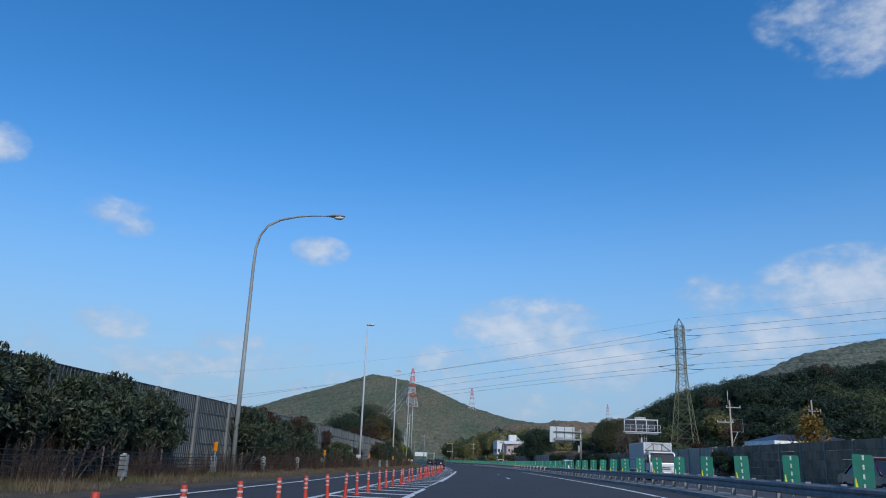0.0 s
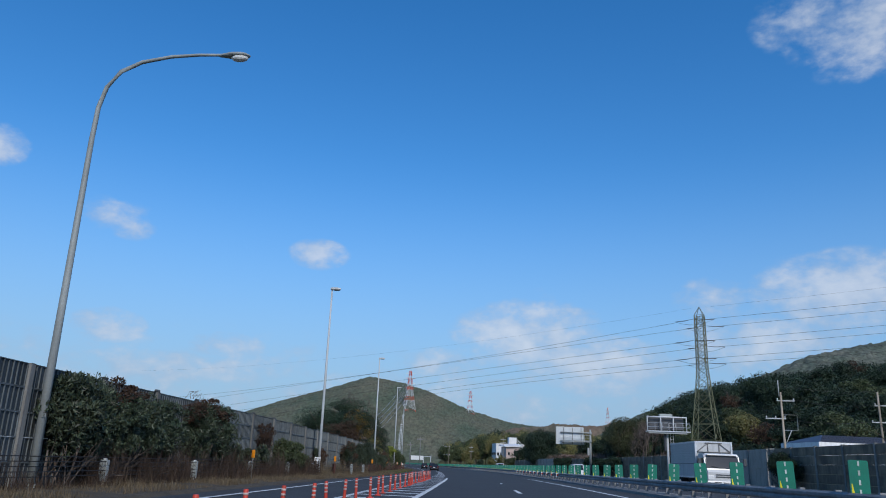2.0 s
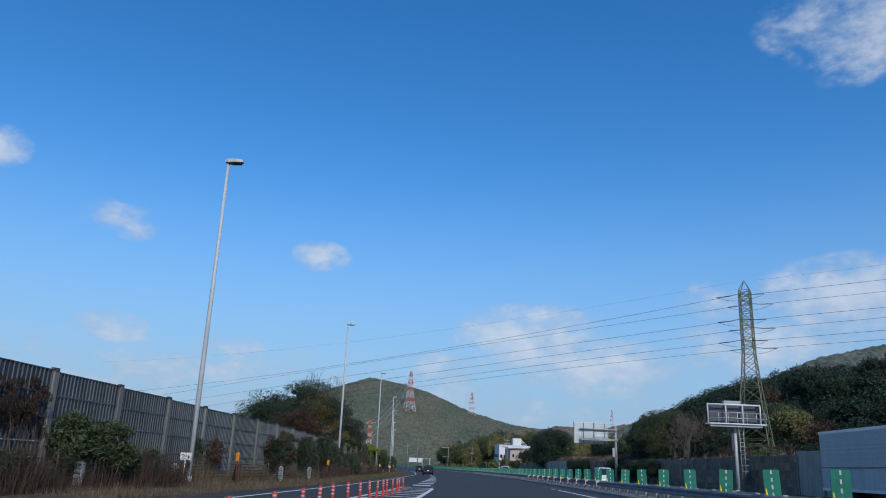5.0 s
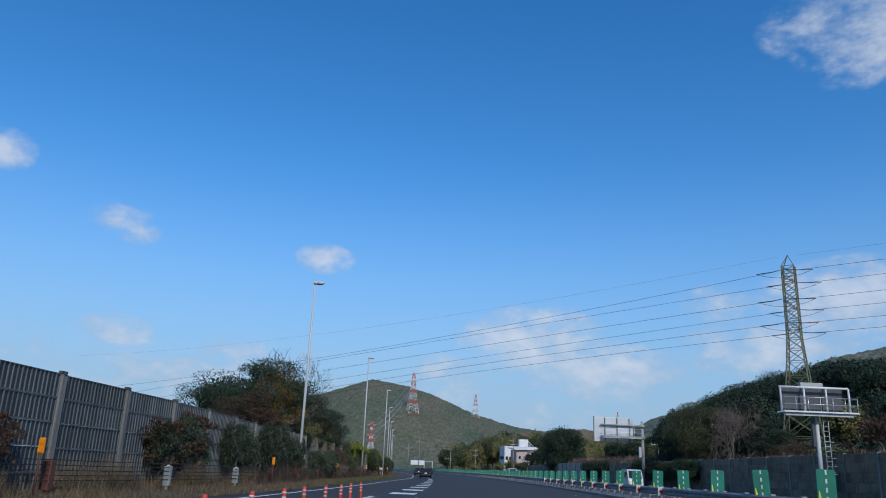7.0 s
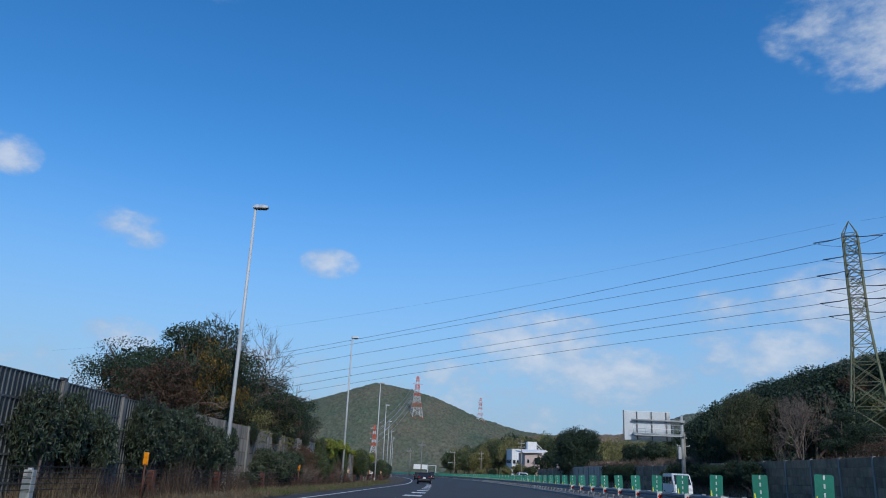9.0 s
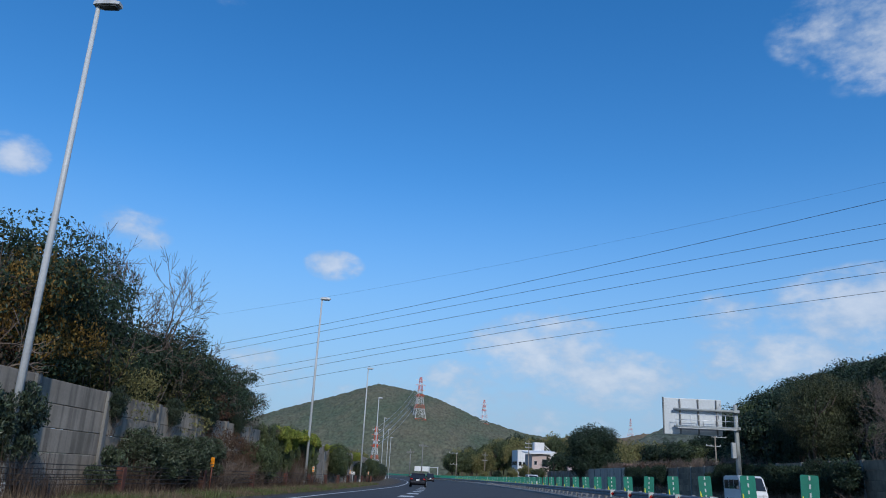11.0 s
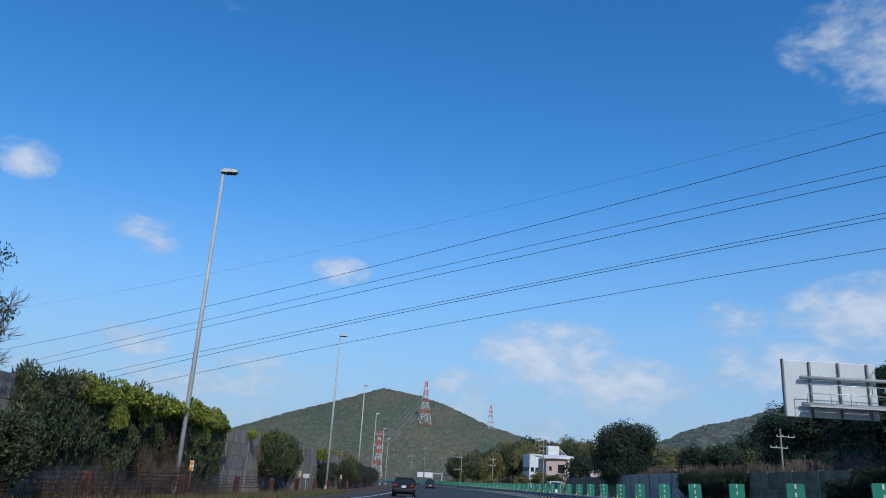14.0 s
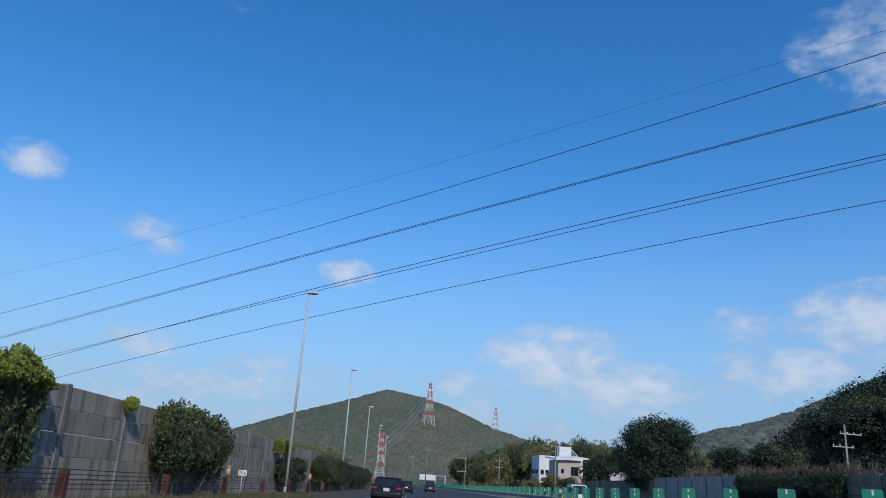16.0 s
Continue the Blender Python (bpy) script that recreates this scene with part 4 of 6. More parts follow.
# shrubs and trees on the right
for y, s in ((51.0, 0.75), (76.8, 0.8), (78.6, 0.95)):
    plant("shrub_dark", "shrub", "dark leafy bush in front of the stained wall", "shrub", right_wall(y) - 0.8, y, -0.05, s, s, 0, rnd.randrange(4), "shrubs before the stained wall")
for y in np.arange(136.5, 158.0, 1.9):
    plant("shrub_dark", "shrub", "dark leafy bush in front of the stained wall", "shrub", right_wall(y) - 0.8, float(y), -0.05, 0.95, 1.05, 0, rnd.randrange(4), "shrubs before the stained wall")
for y in (159.6, 161.8, 177.0, 179.1, 181.2, 183.3, 185.4, 187.5, 189.6, 191.7):
    plant("shrub_dark", "shrub", "dark leafy bush in front of the stained wall", "shrub", right_wall(y) - 0.5, float(y), -0.05, 0.7, 0.85 if y < 170 else 1.15, 0, rnd.randrange(4), "shrubs before the stained wall")
for y in np.arange(182.0, 214.0, 2.4):
    plant("shrub_rust", "hedge", "brown clipped hedge along the wall top", "hedge", right_wall(y) + 2.0, float(y), 0.9, 0.9, 1.0, 0, rnd.randrange(4), "hedge beyond the wall")
for y in np.arange(104.0, 216.0, 1.5):
    x, v = right_wall(y) + rnd.uniform(1.6, 4.5), rnd.randrange(3)
    z = float(ground_z(x, y)) - 0.1
    top = (3.4 if y < 160 else 4.3) + rnd.uniform(-0.25, 0.25)
    plant("brush", "thicket", "brown leafless winter thicket on the bank", "thicket", x, float(y), z, 1.5, (top - z) / height_of("brush", v), rnd.uniform(0, 360), v, "thicket on the bank")
plant("orange", "tree", "small tree with orange and yellow-green autumn leaves", "tree", 31.6, 67.0, -0.4, 0.92, 1.02, 30, 0)
plant("great", "great_tree", "large round-crowned dark evergreen tree", "tree", 29.4, 223.0, -0.4, 1.04, 1.03, 0, 0)
plant("dark", "tree", "dark evergreen tree beside the pink house", "tree", 27.6, 256.0, -0.4, 1.1, 1.0, 0, 1)
plant("bare", "bare_tree", "small leafless tree beside the dark evergreen", "tree", 29.2, 245.0, -0.4, 0.9, 0.85, 0, 1)
BANK = {"dark": "dark evergreen tree on the bank", "olive": "olive-brown autumn tree on the bank", "broad": "evergreen tree on the bank", "rusty": "half-bare brown tree on the bank",
        "bare": "leafless tree on the bank", "fine": "spreading green tree behind the stained wall", "fine_dark": "spreading dark evergreen tree behind the stained wall", "fine_rust": "half-bare brown tree on the bank"}
for x, y, k, s, top in ((31.8, 146.5, "fine", 0.9, 10.0), (35.6, 149.5, "fine", 1.0, 10.6), (33.0, 151.5, "fine_dark", 0.8, 9.8), (37.4, 137.5, "fine_dark", 0.8, 7.6),
                        (38.4, 145.0, "dark", 1.1, 10.8), (37.0, 132.0, "fine_rust", 0.8, 5.6), (34.2, 157.5, "dark", 0.9, 9.6), (37.6, 157.0, "broad", 1.1, 10.6), (35.0, 165.0, "dark", 0.85, 8.6),
                        (32.6, 141.0, "bare", 0.8, 6.4), (41.5, 150.0, "rusty", 0.9, 6.4), (44.5, 146.0, "fine_rust", 0.9, 6.6), (47.0, 141.0, "rusty", 0.9, 6.2), (41.0, 134.0, "broad", 0.8, 5.4),
                        (41.5, 124.0, "fine_rust", 0.8, 4.8), (46.0, 130.0, "dark", 0.8, 5.2), (39.8, 165.0, "dark", 0.8, 7.0),
                        (43.5, 240.0, "dark", 1.0, 8.6), (47.5, 236.0, "dark", 1.1, 9.0), (45.5, 246.0, "dark", 1.0, 8.8), (51.0, 240.0, "broad", 1.1, 9.8), (54.5, 246.0, "dark", 1.2, 10.4),
                        (40.0, 252.0, "olive", 0.9, 7.0), (36.5, 262.0, "broad", 0.9, 6.6)):
    z = float(ground_z(x, y)) - 0.1
    plant(k, "tree", BANK[k], "tree", x, y, z, s, (top - z) / (5.8 if k == "bare" else 7.3), rnd.uniform(0, 360), rnd.randrange(2), "trees on the bank")
for x, y, top, turn, v in ((35.0, 142.5, 9.6, 20, 0), (37.4, 146.5, 10.0, 120, 1), (34.2, 138.0, 8.6, 250, 0), (38.0, 141.0, 9.4, 300, 1)):
    z = float(ground_z(x, y)) - 0.1
    plant("bare_wide", "bare_tree", "grey-brown leafless tree on the bank", "tree", x, y, z, 0.85, (top - z) / height_of("bare_wide", v), turn, v, "trees on the bank")
KINDS = {"dark": "dark evergreen tree in the hillside wood", "broad": "evergreen tree in the hillside wood", "olive": "olive-brown tree in the hillside wood", "rusty": "brown half-bare tree in the hillside wood"}
placed = []
for _ in range(9000):
    x, y = rnd.uniform(48, 165), rnd.uniform(125, 272)
    if len(placed) >= 120 or x > 0.55 * y + 20 or x < 50 + 0.1 * max(y - 150, 0):
        continue
    if min(((x - a) ** 2 + (y - b) ** 2 for a, b in placed), default=99) < 6.0 ** 2 or (x - 49) ** 2 + (y - 154.5) ** 2 < 30:
        continue
    if x < 58 and y < 170:
        continue
    placed.append((x, y))
    k = rnd.choices(list(KINDS), (9, 3, 0.1, 0.4))[0]
    s = rnd.uniform(1.15, 1.5)
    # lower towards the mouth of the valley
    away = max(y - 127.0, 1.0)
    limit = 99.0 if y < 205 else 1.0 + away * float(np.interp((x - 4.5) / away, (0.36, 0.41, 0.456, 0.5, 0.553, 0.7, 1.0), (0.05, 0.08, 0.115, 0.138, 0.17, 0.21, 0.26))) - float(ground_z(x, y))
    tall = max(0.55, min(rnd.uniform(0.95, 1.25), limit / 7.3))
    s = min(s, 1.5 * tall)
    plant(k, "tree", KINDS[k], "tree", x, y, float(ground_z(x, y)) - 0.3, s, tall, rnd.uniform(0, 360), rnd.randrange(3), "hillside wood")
# the closed wood on the slope behind the nearer trees
rng = np.random.default_rng(23)
tops, outs = [], []
for gx in np.arange(44.0, 175.0, 4.6):
    for gy in np.arange(128.0, 276.0, 4.6):
        x, y = gx + rng.uniform(-1.8, 1.8), gy + rng.uniform(-1.8, 1.8)
        if x > 0.55 * y + 30 or (x < 57 and y < 176) or x < mid(y) + 36.0:
            continue
        high = rng.uniform(4.2, 6.6) * float(np.interp(x, (44, 57, 70), (0.42, 0.5, 1.0)))
        d = rng.normal(0, 1, (430, 3))
        d /= np.linalg.norm(d, axis=1)[:, None]
        d[:, 2] = np.abs(d[:, 2]) * 1.2 - 0.35
        r = rng.uniform(0.75, 1.05, 430)[:, None] * (1 + 0.16 * np.sin(5 * d[:, :1] + gx) + 0.16 * np.sin(6 * d[:, 1:2] + gy))
        tops.append(np.array([x, y, float(ground_z(x, y)) + high - 2.6]) + d * r * np.array([3.1, 3.1, 2.9]))
        outs.append(d)
thing("hillside_wood", "dense dark evergreen woodland covering the slope", "woodland", kind="stuff",
      data=leaves("hillside_wood", np.concatenate(tops), np.concatenate(outs), 0.43, M["leaf_dark"], rng, 0.65, 1.1))
# belt of trees behind the white building
for _ in range(3):
    for x in np.arange(5.0 + 1.6 * (_ % 2), 80.0, 3.0):
        x = float(x) + rnd.uniform(-1, 1)
        y = 338 + 11 * _ + rnd.uniform(-4, 4)
        top = float(np.interp(x, (3, 5, 11, 15.5, 18, 20.5, 27.5, 37.5, 44, 48, 70, 80), (8, 9.2, 10.7, 10.6, 13.2, 14.6, 15.4, 16.5, 15.5, 14.2, 14.6, 16))) * (0.97 + 0.06 * _) * rnd.uniform(0.88, 1.03)
        k = rnd.choices(("olive", "broad", "dark"), (6, 4, 1))[0]
        plant(k, "tree", {"olive": "yellow-brown tree in the distant wood", "broad": "green tree in the distant wood", "dark": "dark tree in the distant wood"}[k], "tree",
              x, y, -0.5, rnd.uniform(0.95, 1.25), (top + 0.5) / 7.3, rnd.uniform(0, 360), rnd.randrange(3), "distant wood")
for x, y, k, s, h in ((-9.6, 196.0, "fine_olive", 0.7, 0.62), (-10.4, 206.0, "fine_olive", 0.8, 0.66), (-10.8, 217.0, "olive", 0.75, 0.7), (-11.6, 228.0, "fine_olive", 0.85, 0.72),
                      (-12.8, 240.0, "olive", 0.8, 0.66), (-13.4, 252.0, "fine_rust", 0.8, 0.7), (-14.6, 266.0, "fine_olive", 0.85, 0.66)):
    plant(k, "tree", {"olive": "yellow-brown tree behind the concrete wall", "fine_olive": "tan autumn tree behind the concrete wall", "fine_rust": "half-bare russet tree behind the concrete wall"}[k], "tree", x, y, -0.5, s, h, 60 * s, rnd.randrange(2), "trees far along the road")
for _ in range(20):
    y = rnd.uniform(280, 420)
    x = left_wall(y) - rnd.uniform(1, 14)
    k = rnd.choices(("olive", "broad", "rusty"), (4, 3, 2))[0]
    s = rnd.uniform(0.7, 1.0)
    plant(k, "tree", {"olive": "yellow-brown tree beyond the far wall", "broad": "green tree beyond the far wall", "rusty": "brown tree beyond the far wall"}[k], "tree", x, y, -0.4, s, s * 0.8, rnd.uniform(0, 360), rnd.randrange(3), "trees far along the road")
for x, y, k, s, h in ((24.0, 290.0, "olive", 0.75, 0.72), (27.0, 286.0, "broad", 0.75, 0.66), (21.5, 302.0, "olive", 0.65, 0.62), (15.0, 330.0, "olive", 0.6, 0.55), (18.5, 318.0, "dark", 0.5, 0.5), (30.5, 286.0, "olive", 0.6, 0.6)):
    plant(k, "shrub", "rounded olive-green bush before the white building", "shrub", x, y, -0.45, s, h, rnd.uniform(0, 360), rnd.randrange(3), "bushes before the white building")


# dry weeds and grass on the verge
def blades(name, label, y0, y1, per_m, off0, off1, height, mat, seed, lean=0.5, width=0.012):
    rng = np.random.default_rng(seed)
    n = int((y1 - y0) * per_m)
    y = rng.uniform(y0, y1, n)
    base = np.array([louvre_line(v) if v < 108 else left_wall(v) for v in y])
    patch = np.clip(0.75 + 0.5 * np.sin(y * 0.9 + seed) + 0.35 * np.sin(y * 2.3), 0.15, 1.4)
    x = base + rng.uniform(off0, off1, n)
    h = height * rng.uniform(0.4, 1.2, n) * patch
    a = rng.uniform(0, 2 * math.pi, n)
    tip = np.stack([np.cos(a) * h * lean * rng.random(n), np.sin(a) * h * lean * rng.random(n), h], 1)
    root = np.stack([x, y, np.array([road_dip(v) for v in y]) - 0.06], 1)
    side = np.stack([-np.sin(a), np.cos(a), np.zeros(n)], 1) * width
    verts = np.stack([root - side, root + side, root + tip], 1).reshape(-1, 3)
    return thing(name, label, "grass", kind="stuff", data=mesh_raw(name, verts, np.arange(3 * n).reshape(n, 3), mat))


blades("dry_weeds", "tall dead brown weeds along the wall foot", 8, 70, 240, 0.15, 1.4, 0.95, M["weed"], 1, 0.35, 0.007)
blades("dry_weeds", "tall dead brown weeds along the wall foot", 92, 146, 240, 0.15, 1.4, 0.95, M["weed"], 7, 0.35, 0.007)
blades("dry_grass", "straw-coloured dead grass on the verge", 8, 175, 620, 0.5, 3.2, 0.22, M["straw"], 2, 0.9, 0.008)
blades("dry_grass", "pale tall dead grass before the louvred wall", 69, 93, 420, 0.1, 1.1, 0.8, M["straw"], 6, 0.5, 0.009)
blades("green_grass", "short green grass on the verge", 8, 36, 380, 0.6, 2.4, 0.17, M["grass"], 3, 0.9, 0.008)
blades("green_grass", "short green grass along the asphalt edge", 104, 175, 420, 1.5, 3.3, 0.2, M["grass"], 5, 0.9, 0.008)
blades("dry_weeds", "tall dead brown weeds between the shrubs", 41, 70, 280, 0.6, 1.4, 1.15, M["weed"], 4, 0.75, 0.008)
for y, z in ((43.0, 2.3), (51.0, 2.45), (86.0, 1.9), (88.0, 1.9)):
    plant("shrub_rust", "climber", "rust-brown withered climber over the shrub tops", "climber", left_wall(y) + 0.65, y, z - 0.9 + dip(y), 0.8, 0.62, 0, rnd.randrange(3), "withered climbers", sy=0.8)


def bare_vine(y, z, seed):
    rng = np.random.default_rng(seed)
    bm = bmesh.new()
    for _ in range(9):
        a, h, w = rng.uniform(-0.9, 0.9), rng.uniform(0.08, 0.3), rng.uniform(0.2, 0.7)
        tube(bm, [(rng.normal(0, 0.05), a + w * t, 4 * h * t * (1 - 0.8 * t) + 0.05 * math.sin(9 * t + a)) for t in np.linspace(0, 1, 8)], [0.008 - 0.005 * t for t in np.linspace(0, 1, 8)], 4)
    thing("bare_vine", "wiry leafless vine stems above the wall top", "vine", "bare vines", pose(left_wall(y) + 0.45, y, z + dip(y)), data=mesh_of("bare_vine", bm, M["twig"]))


for k, (y, z) in enumerate(((11.5, 2.85), (13.2, 2.8), (15.5, 2.75), (49.5, 3.1), (50.6, 2.95), (133.0, 3.1), (136.0, 3.2), (139.0, 3.2), (144.5, 3.2))):
    bare_vine(y, z, 70 + k)



# ---------------------------------------------------------------- street lamps
def lamp_straight(x, y, height, lower=0.0):
    ob = thing("street_lamp", "tall galvanised straight lamp post with a flat lantern", "street lamp", "straight lamp posts", pose(x, y, -0.12 - lower, 0, 0, heading(y)))
    part("pole", tube(bmesh.new(), [(0, 0, -0.5), (0, 0, 0.5 * height), (0, 0, height)], [0.1, 0.08, 0.055], 14), M["galvanised"], ob)
    g = road_dip(y) - 0.02 + lower
    part("base_plate", tube(bmesh.new(), [(0, 0, g), (0, 0, g + 0.04), (0, 0, g + 0.12), (0, 0, g + 0.5)], [0.2, 0.2, 0.125, 0.115], 14), M["galvanised"], ob)
    bm = bmesh.new()
    loft(bm, [[(-0.12 + 0.72 * t, w, height + 0.02 + b), (-0.12 + 0.72 * t, -w, height + 0.02 + b), (-0.12 + 0.72 * t, -w * 0.8, height + 0.02 + c), (-0.12 + 0.72 * t, w * 0.8, height + 0.02 + c)]
              for t, w, b, c in ((0, 0.08, -0.03, 0.07), (0.2, 0.15, -0.05, 0.1), (0.7, 0.17, -0.05, 0.1), (1.0, 0.12, -0.03, 0.06))])
    head = part("lantern", bm, M["galvanised"], ob, "flat grey lantern head")
    part("lens", boxed(0.1, 0.52, -0.12, 0.12, height - 0.075, height - 0.03, bevel=0.015), M["dark_grey"], head, "dark lantern glass")
    return ob


for x, y, lower in ((-5.9, 70.1, 0), (-5.2, 105.73, 0), (-4.88, 140.4, 0), (-5.35, 176.2, 0), (-7.3, 211.3, 0), (-9.3, 246.3, 0.7), (-11.2, 281.3, 1.0), (-13.2, 316.0, 1.3)):
    lamp_straight(x, y, 12.5, lower)

old_lamp = thing("street_lamp", "grey curved-arm lamp post with an oval lantern", "street lamp", at=pose(-8.6, 39.25, -0.12, 0, 0, heading(38)))
arm = [(0, 0, 9.83), (0.03, 0, 10.85), (0.18, 0, 11.52), (0.54, 0, 12.05), (1.14, 0, 12.37), (2.01, 0, 12.56), (2.88, 0, 12.63), (3.58, 0, 12.63)]
part("pole", tube(bmesh.new(), [(0, 0, 0), (0, 0, 5)] + arm, [0.125, 0.1, 0.075, 0.07, 0.066, 0.062, 0.058, 0.052, 0.046, 0.042], 16), M["lamp_grey"], old_lamp)
part("base_plate", tube(bmesh.new(), [(0, 0, 0), (0, 0, 0.05), (0, 0, 0.06), (0, 0, 0.2)], [0.22, 0.22, 0.15, 0.128], 16), M["lamp_grey"], old_lamp)
bm = bmesh.new()
rings = []
for t, w, up, low in ((0, 0.05, 0.04, 0.04), (0.15, 0.1, 0.07, 0.05), (0.4, 0.17, 0.1, 0.07), (0.65, 0.18, 0.1, 0.08), (0.85, 0.14, 0.07, 0.06), (0.95, 0.05, 0.02, 0.02)):
    rings.append([(3.48 + 0.98 * t, w * math.cos(a), 12.61 + (up if math.sin(a) > 0 else low) * math.sin(a)) for a in (2 * math.pi * k / 14 for k in range(14))])
lantern = part("lantern", loft(bm, rings), M["lamp_grey"], old_lamp, "oval grey lantern")
bm = bmesh.new()
bmesh.ops.create_uvsphere(bm, u_segments=16, v_segments=8, radius=1.0, matrix=pose(4.1, 0, 12.54) @ Matrix.Diagonal((0.26, 0.14, 0.12, 1)))
part("lens", bm, M["reflective"], lantern, "cloudy lantern glass")
part("label_plate", boxed(0.1, 0.106, -0.05, 0.05, 1.9, 1.98), M["reflective"], old_lamp)


# ---------------------------------------------------------------- cable fence on the left
fence = thing("cable_fence", "cable crash barrier with sleeved posts and dark steel cables", "fence", at=pose(0, 0, 0))


def fence_x(y):
    return left_wall(y) + 1.15 + 0.75 * math.exp(-((y - 86.0) / 12.0) ** 2) + 0.6 * math.exp(-((y - 22.0) / 7.0) ** 2)


FENCE_YS = [11.0, 18.2, 25.5, 34.2] + [41.4 + 7.2 * k for k in range(4)] + [69.4, 75.9, 82.4, 89.7] + [97.0 + 7.2 * k for k in range(14)]
bm = bmesh.new()
tube(bm, [(0, 0, -0.15), (0, 0, 0.79)], 0.06, 10)
post_plain = mesh_of("post", bm, M["galvanised"])
bm = bmesh.new()
for k in range(4):
    box(bm, -0.105, 0.105, -0.085, 0.085, 0.14 + 0.155 * k, 0.285 + 0.155 * k, bevel=0.014)
sleeve_me = mesh_of("cable_sleeve", bm, M["lamp_grey"])
bm = bmesh.new()
tube(bm, [(0, 0, -0.15), (0, 0, 0.75)], 0.075, 8)
box(bm, -0.11, 0.11, -0.11, 0.11, 0.12, 0.8, bevel=0.015)
post_rust = mesh_of("post", bm, M["rust"])
for k, y in enumerate(FENCE_YS):
    m = pose(fence_x(y), y, -0.02 + road_dip(y), 0, 0, heading(y))
    if y < 92 and k != 9:
        p = piece("post", post_plain, fence, m)
        piece("cable_sleeve", sleeve_me, p)
    else:
        piece("post", post_rust, fence, m, "rusty brown fence post")
for z in (0.32, 0.44, 0.56, 0.68, 0.8):
    pts = []
    for a, b in zip(FENCE_YS, FENCE_YS[1:]):
        for t in (0.0, 0.5):
            y = a + (b - a) * t
            pts.append((fence_x(y) + 0.08, y, z + road_dip(y) - (0.012 if t else 0)))
    part("cable", tube(bmesh.new(), pts, 0.012, 5), M["wire"], fence)
stake = mesh_of("stake", tube(bmesh.new(), [(0, 0, -0.1), (0.02, 0, 0.95)], 0.022, 6), M["twig"])
for y in np.arange(20, 100, 4.7):
    thing("stake", "thin weathered stake behind the cable fence", "stake", "stakes behind the fence", pose(fence_x(y) - 0.28, float(y), -0.02 + road_dip(y), rnd.uniform(-3, 3), rnd.uniform(-3, 3), 0), data=stake)


# ---------------------------------------------------------------- roadside markers
def delineator(y, rusty=False):
    x = fence_x(y) + (0.42 if 90 < y < 100 else 0.22)
    ob = thing("delineator", "roadside marker post with two amber reflectors", "delineator", "amber delineators", pose(x, y, -0.06 + road_dip(y), 0, 0, heading(y)))
    part("stem", tube(bmesh.new(), [(0, 0, 0), (0, 0, 1.02)], 0.028, 8), M["rust" if rusty else "post_grey"], ob)
    body = part("housing", boxed(-0.075, 0.075, -0.03, 0.03, 0.98, 1.34, bevel=0.03), M["reflective" if y > 130 else "amber"], ob)
    for z in (1.07, 1.25):
        part("reflector", tube(bmesh.new(), [(0, -0.045, z), (0, -0.03, z)], 0.066, 14), M["amber"], body)
    return ob


for y in (33.6, 55.4, 75.1, 95.2, 118.9, 140.3, 161.3, 182.5):
    delineator(y, y > 70)


def kilo_post(y):
    x = fence_x(y) + 0.25
    ob = thing("kilometre_plate", "small white kilometre plate on a thin post", "sign", "kilometre plates", pose(x, y, -0.06 + road_dip(y), 0, 0, heading(y)))
    part("stem", tube(bmesh.new(), [(0, 0, 0), (0, 0, 1.15)], 0.022, 8), M["galvanised"], ob)
    plate = part("plate", boxed(-0.2, 0.2, -0.012, 0.012, 0.95, 1.2, bevel=0.01), M["reflective"], ob)
    cu = bpy.data.curves.new("number", "FONT")
    cu.body, cu.size, cu.extrude, cu.align_x = "79", 0.2, 0.002, "CENTER"
    cu.materials.append(M["text_dark"])
    t = new("number", cu)
    t.parent = plate
    t.matrix_basis = pose(-0.06, -0.016, 1.0, 90, 0, 0)
    part("digit_bar", boxed(0.09, 0.14, -0.018, -0.011, 1.0, 1.1), M["text_dark"], plate)


kilo_post(69.6)
kilo_post(163.6)

# orange marker posts on the hatching
marker = thing("marker_post", "orange flexible marker post with pale bands", "marker post", "orange marker posts", pose(mid(2.0) - 3.35, 2.0, ROAD_Z))
part("stem", tube(bmesh.new(), [(0, 0, 0.0), (0, 0, 0.05), (0, 0, 0.35), (0, 0, 0.59), (0, 0, 0.605)], [0.052, 0.042, 0.038, 0.038, 0.03], 12), M["orange_rubber"], marker)
part("foot", tube(bmesh.new(), [(0, 0, 0), (0, 0, 0.02), (0, 0, 0.045)], [0.11, 0.11, 0.06], 14), M["orange_rubber"], marker)
for z in (0.36, 0.44, 0.52):
    part("band", tube(bmesh.new(), [(0, 0, z), (0, 0, z + 0.035)], 0.0405, 12), M["faded_band"], marker, "pale reflective band")
for k in range(1, 40):
    y = 2.0 + 2.02 * k + rnd.uniform(-0.12, 0.12)
    copy_thing(marker, pose(mid(y) - 3.35 - 0.12 * rnd.random(), y, ROAD_Z + road_dip(y), rnd.uniform(-2, 2), rnd.uniform(-3, 3), 0))

# ---------------------------------------------------------------- median guardrail
rail = thing("guardrail", "grey steel median guardrail with closely spaced posts", "guardrail", at=pose(0, 0, 0))
RAIL = [(0.0, 0.28), (0.06, 0.32), (0.06, 0.38), (0.015, 0.43), (0.06, 0.48), (0.06, 0.54), (0.0, 0.585), (-0.015, 0.58), (0.035, 0.53), (0.035, 0.49), (-0.01, 0.43), (0.035, 0.37), (0.035, 0.33), (-0.015, 0.285)]


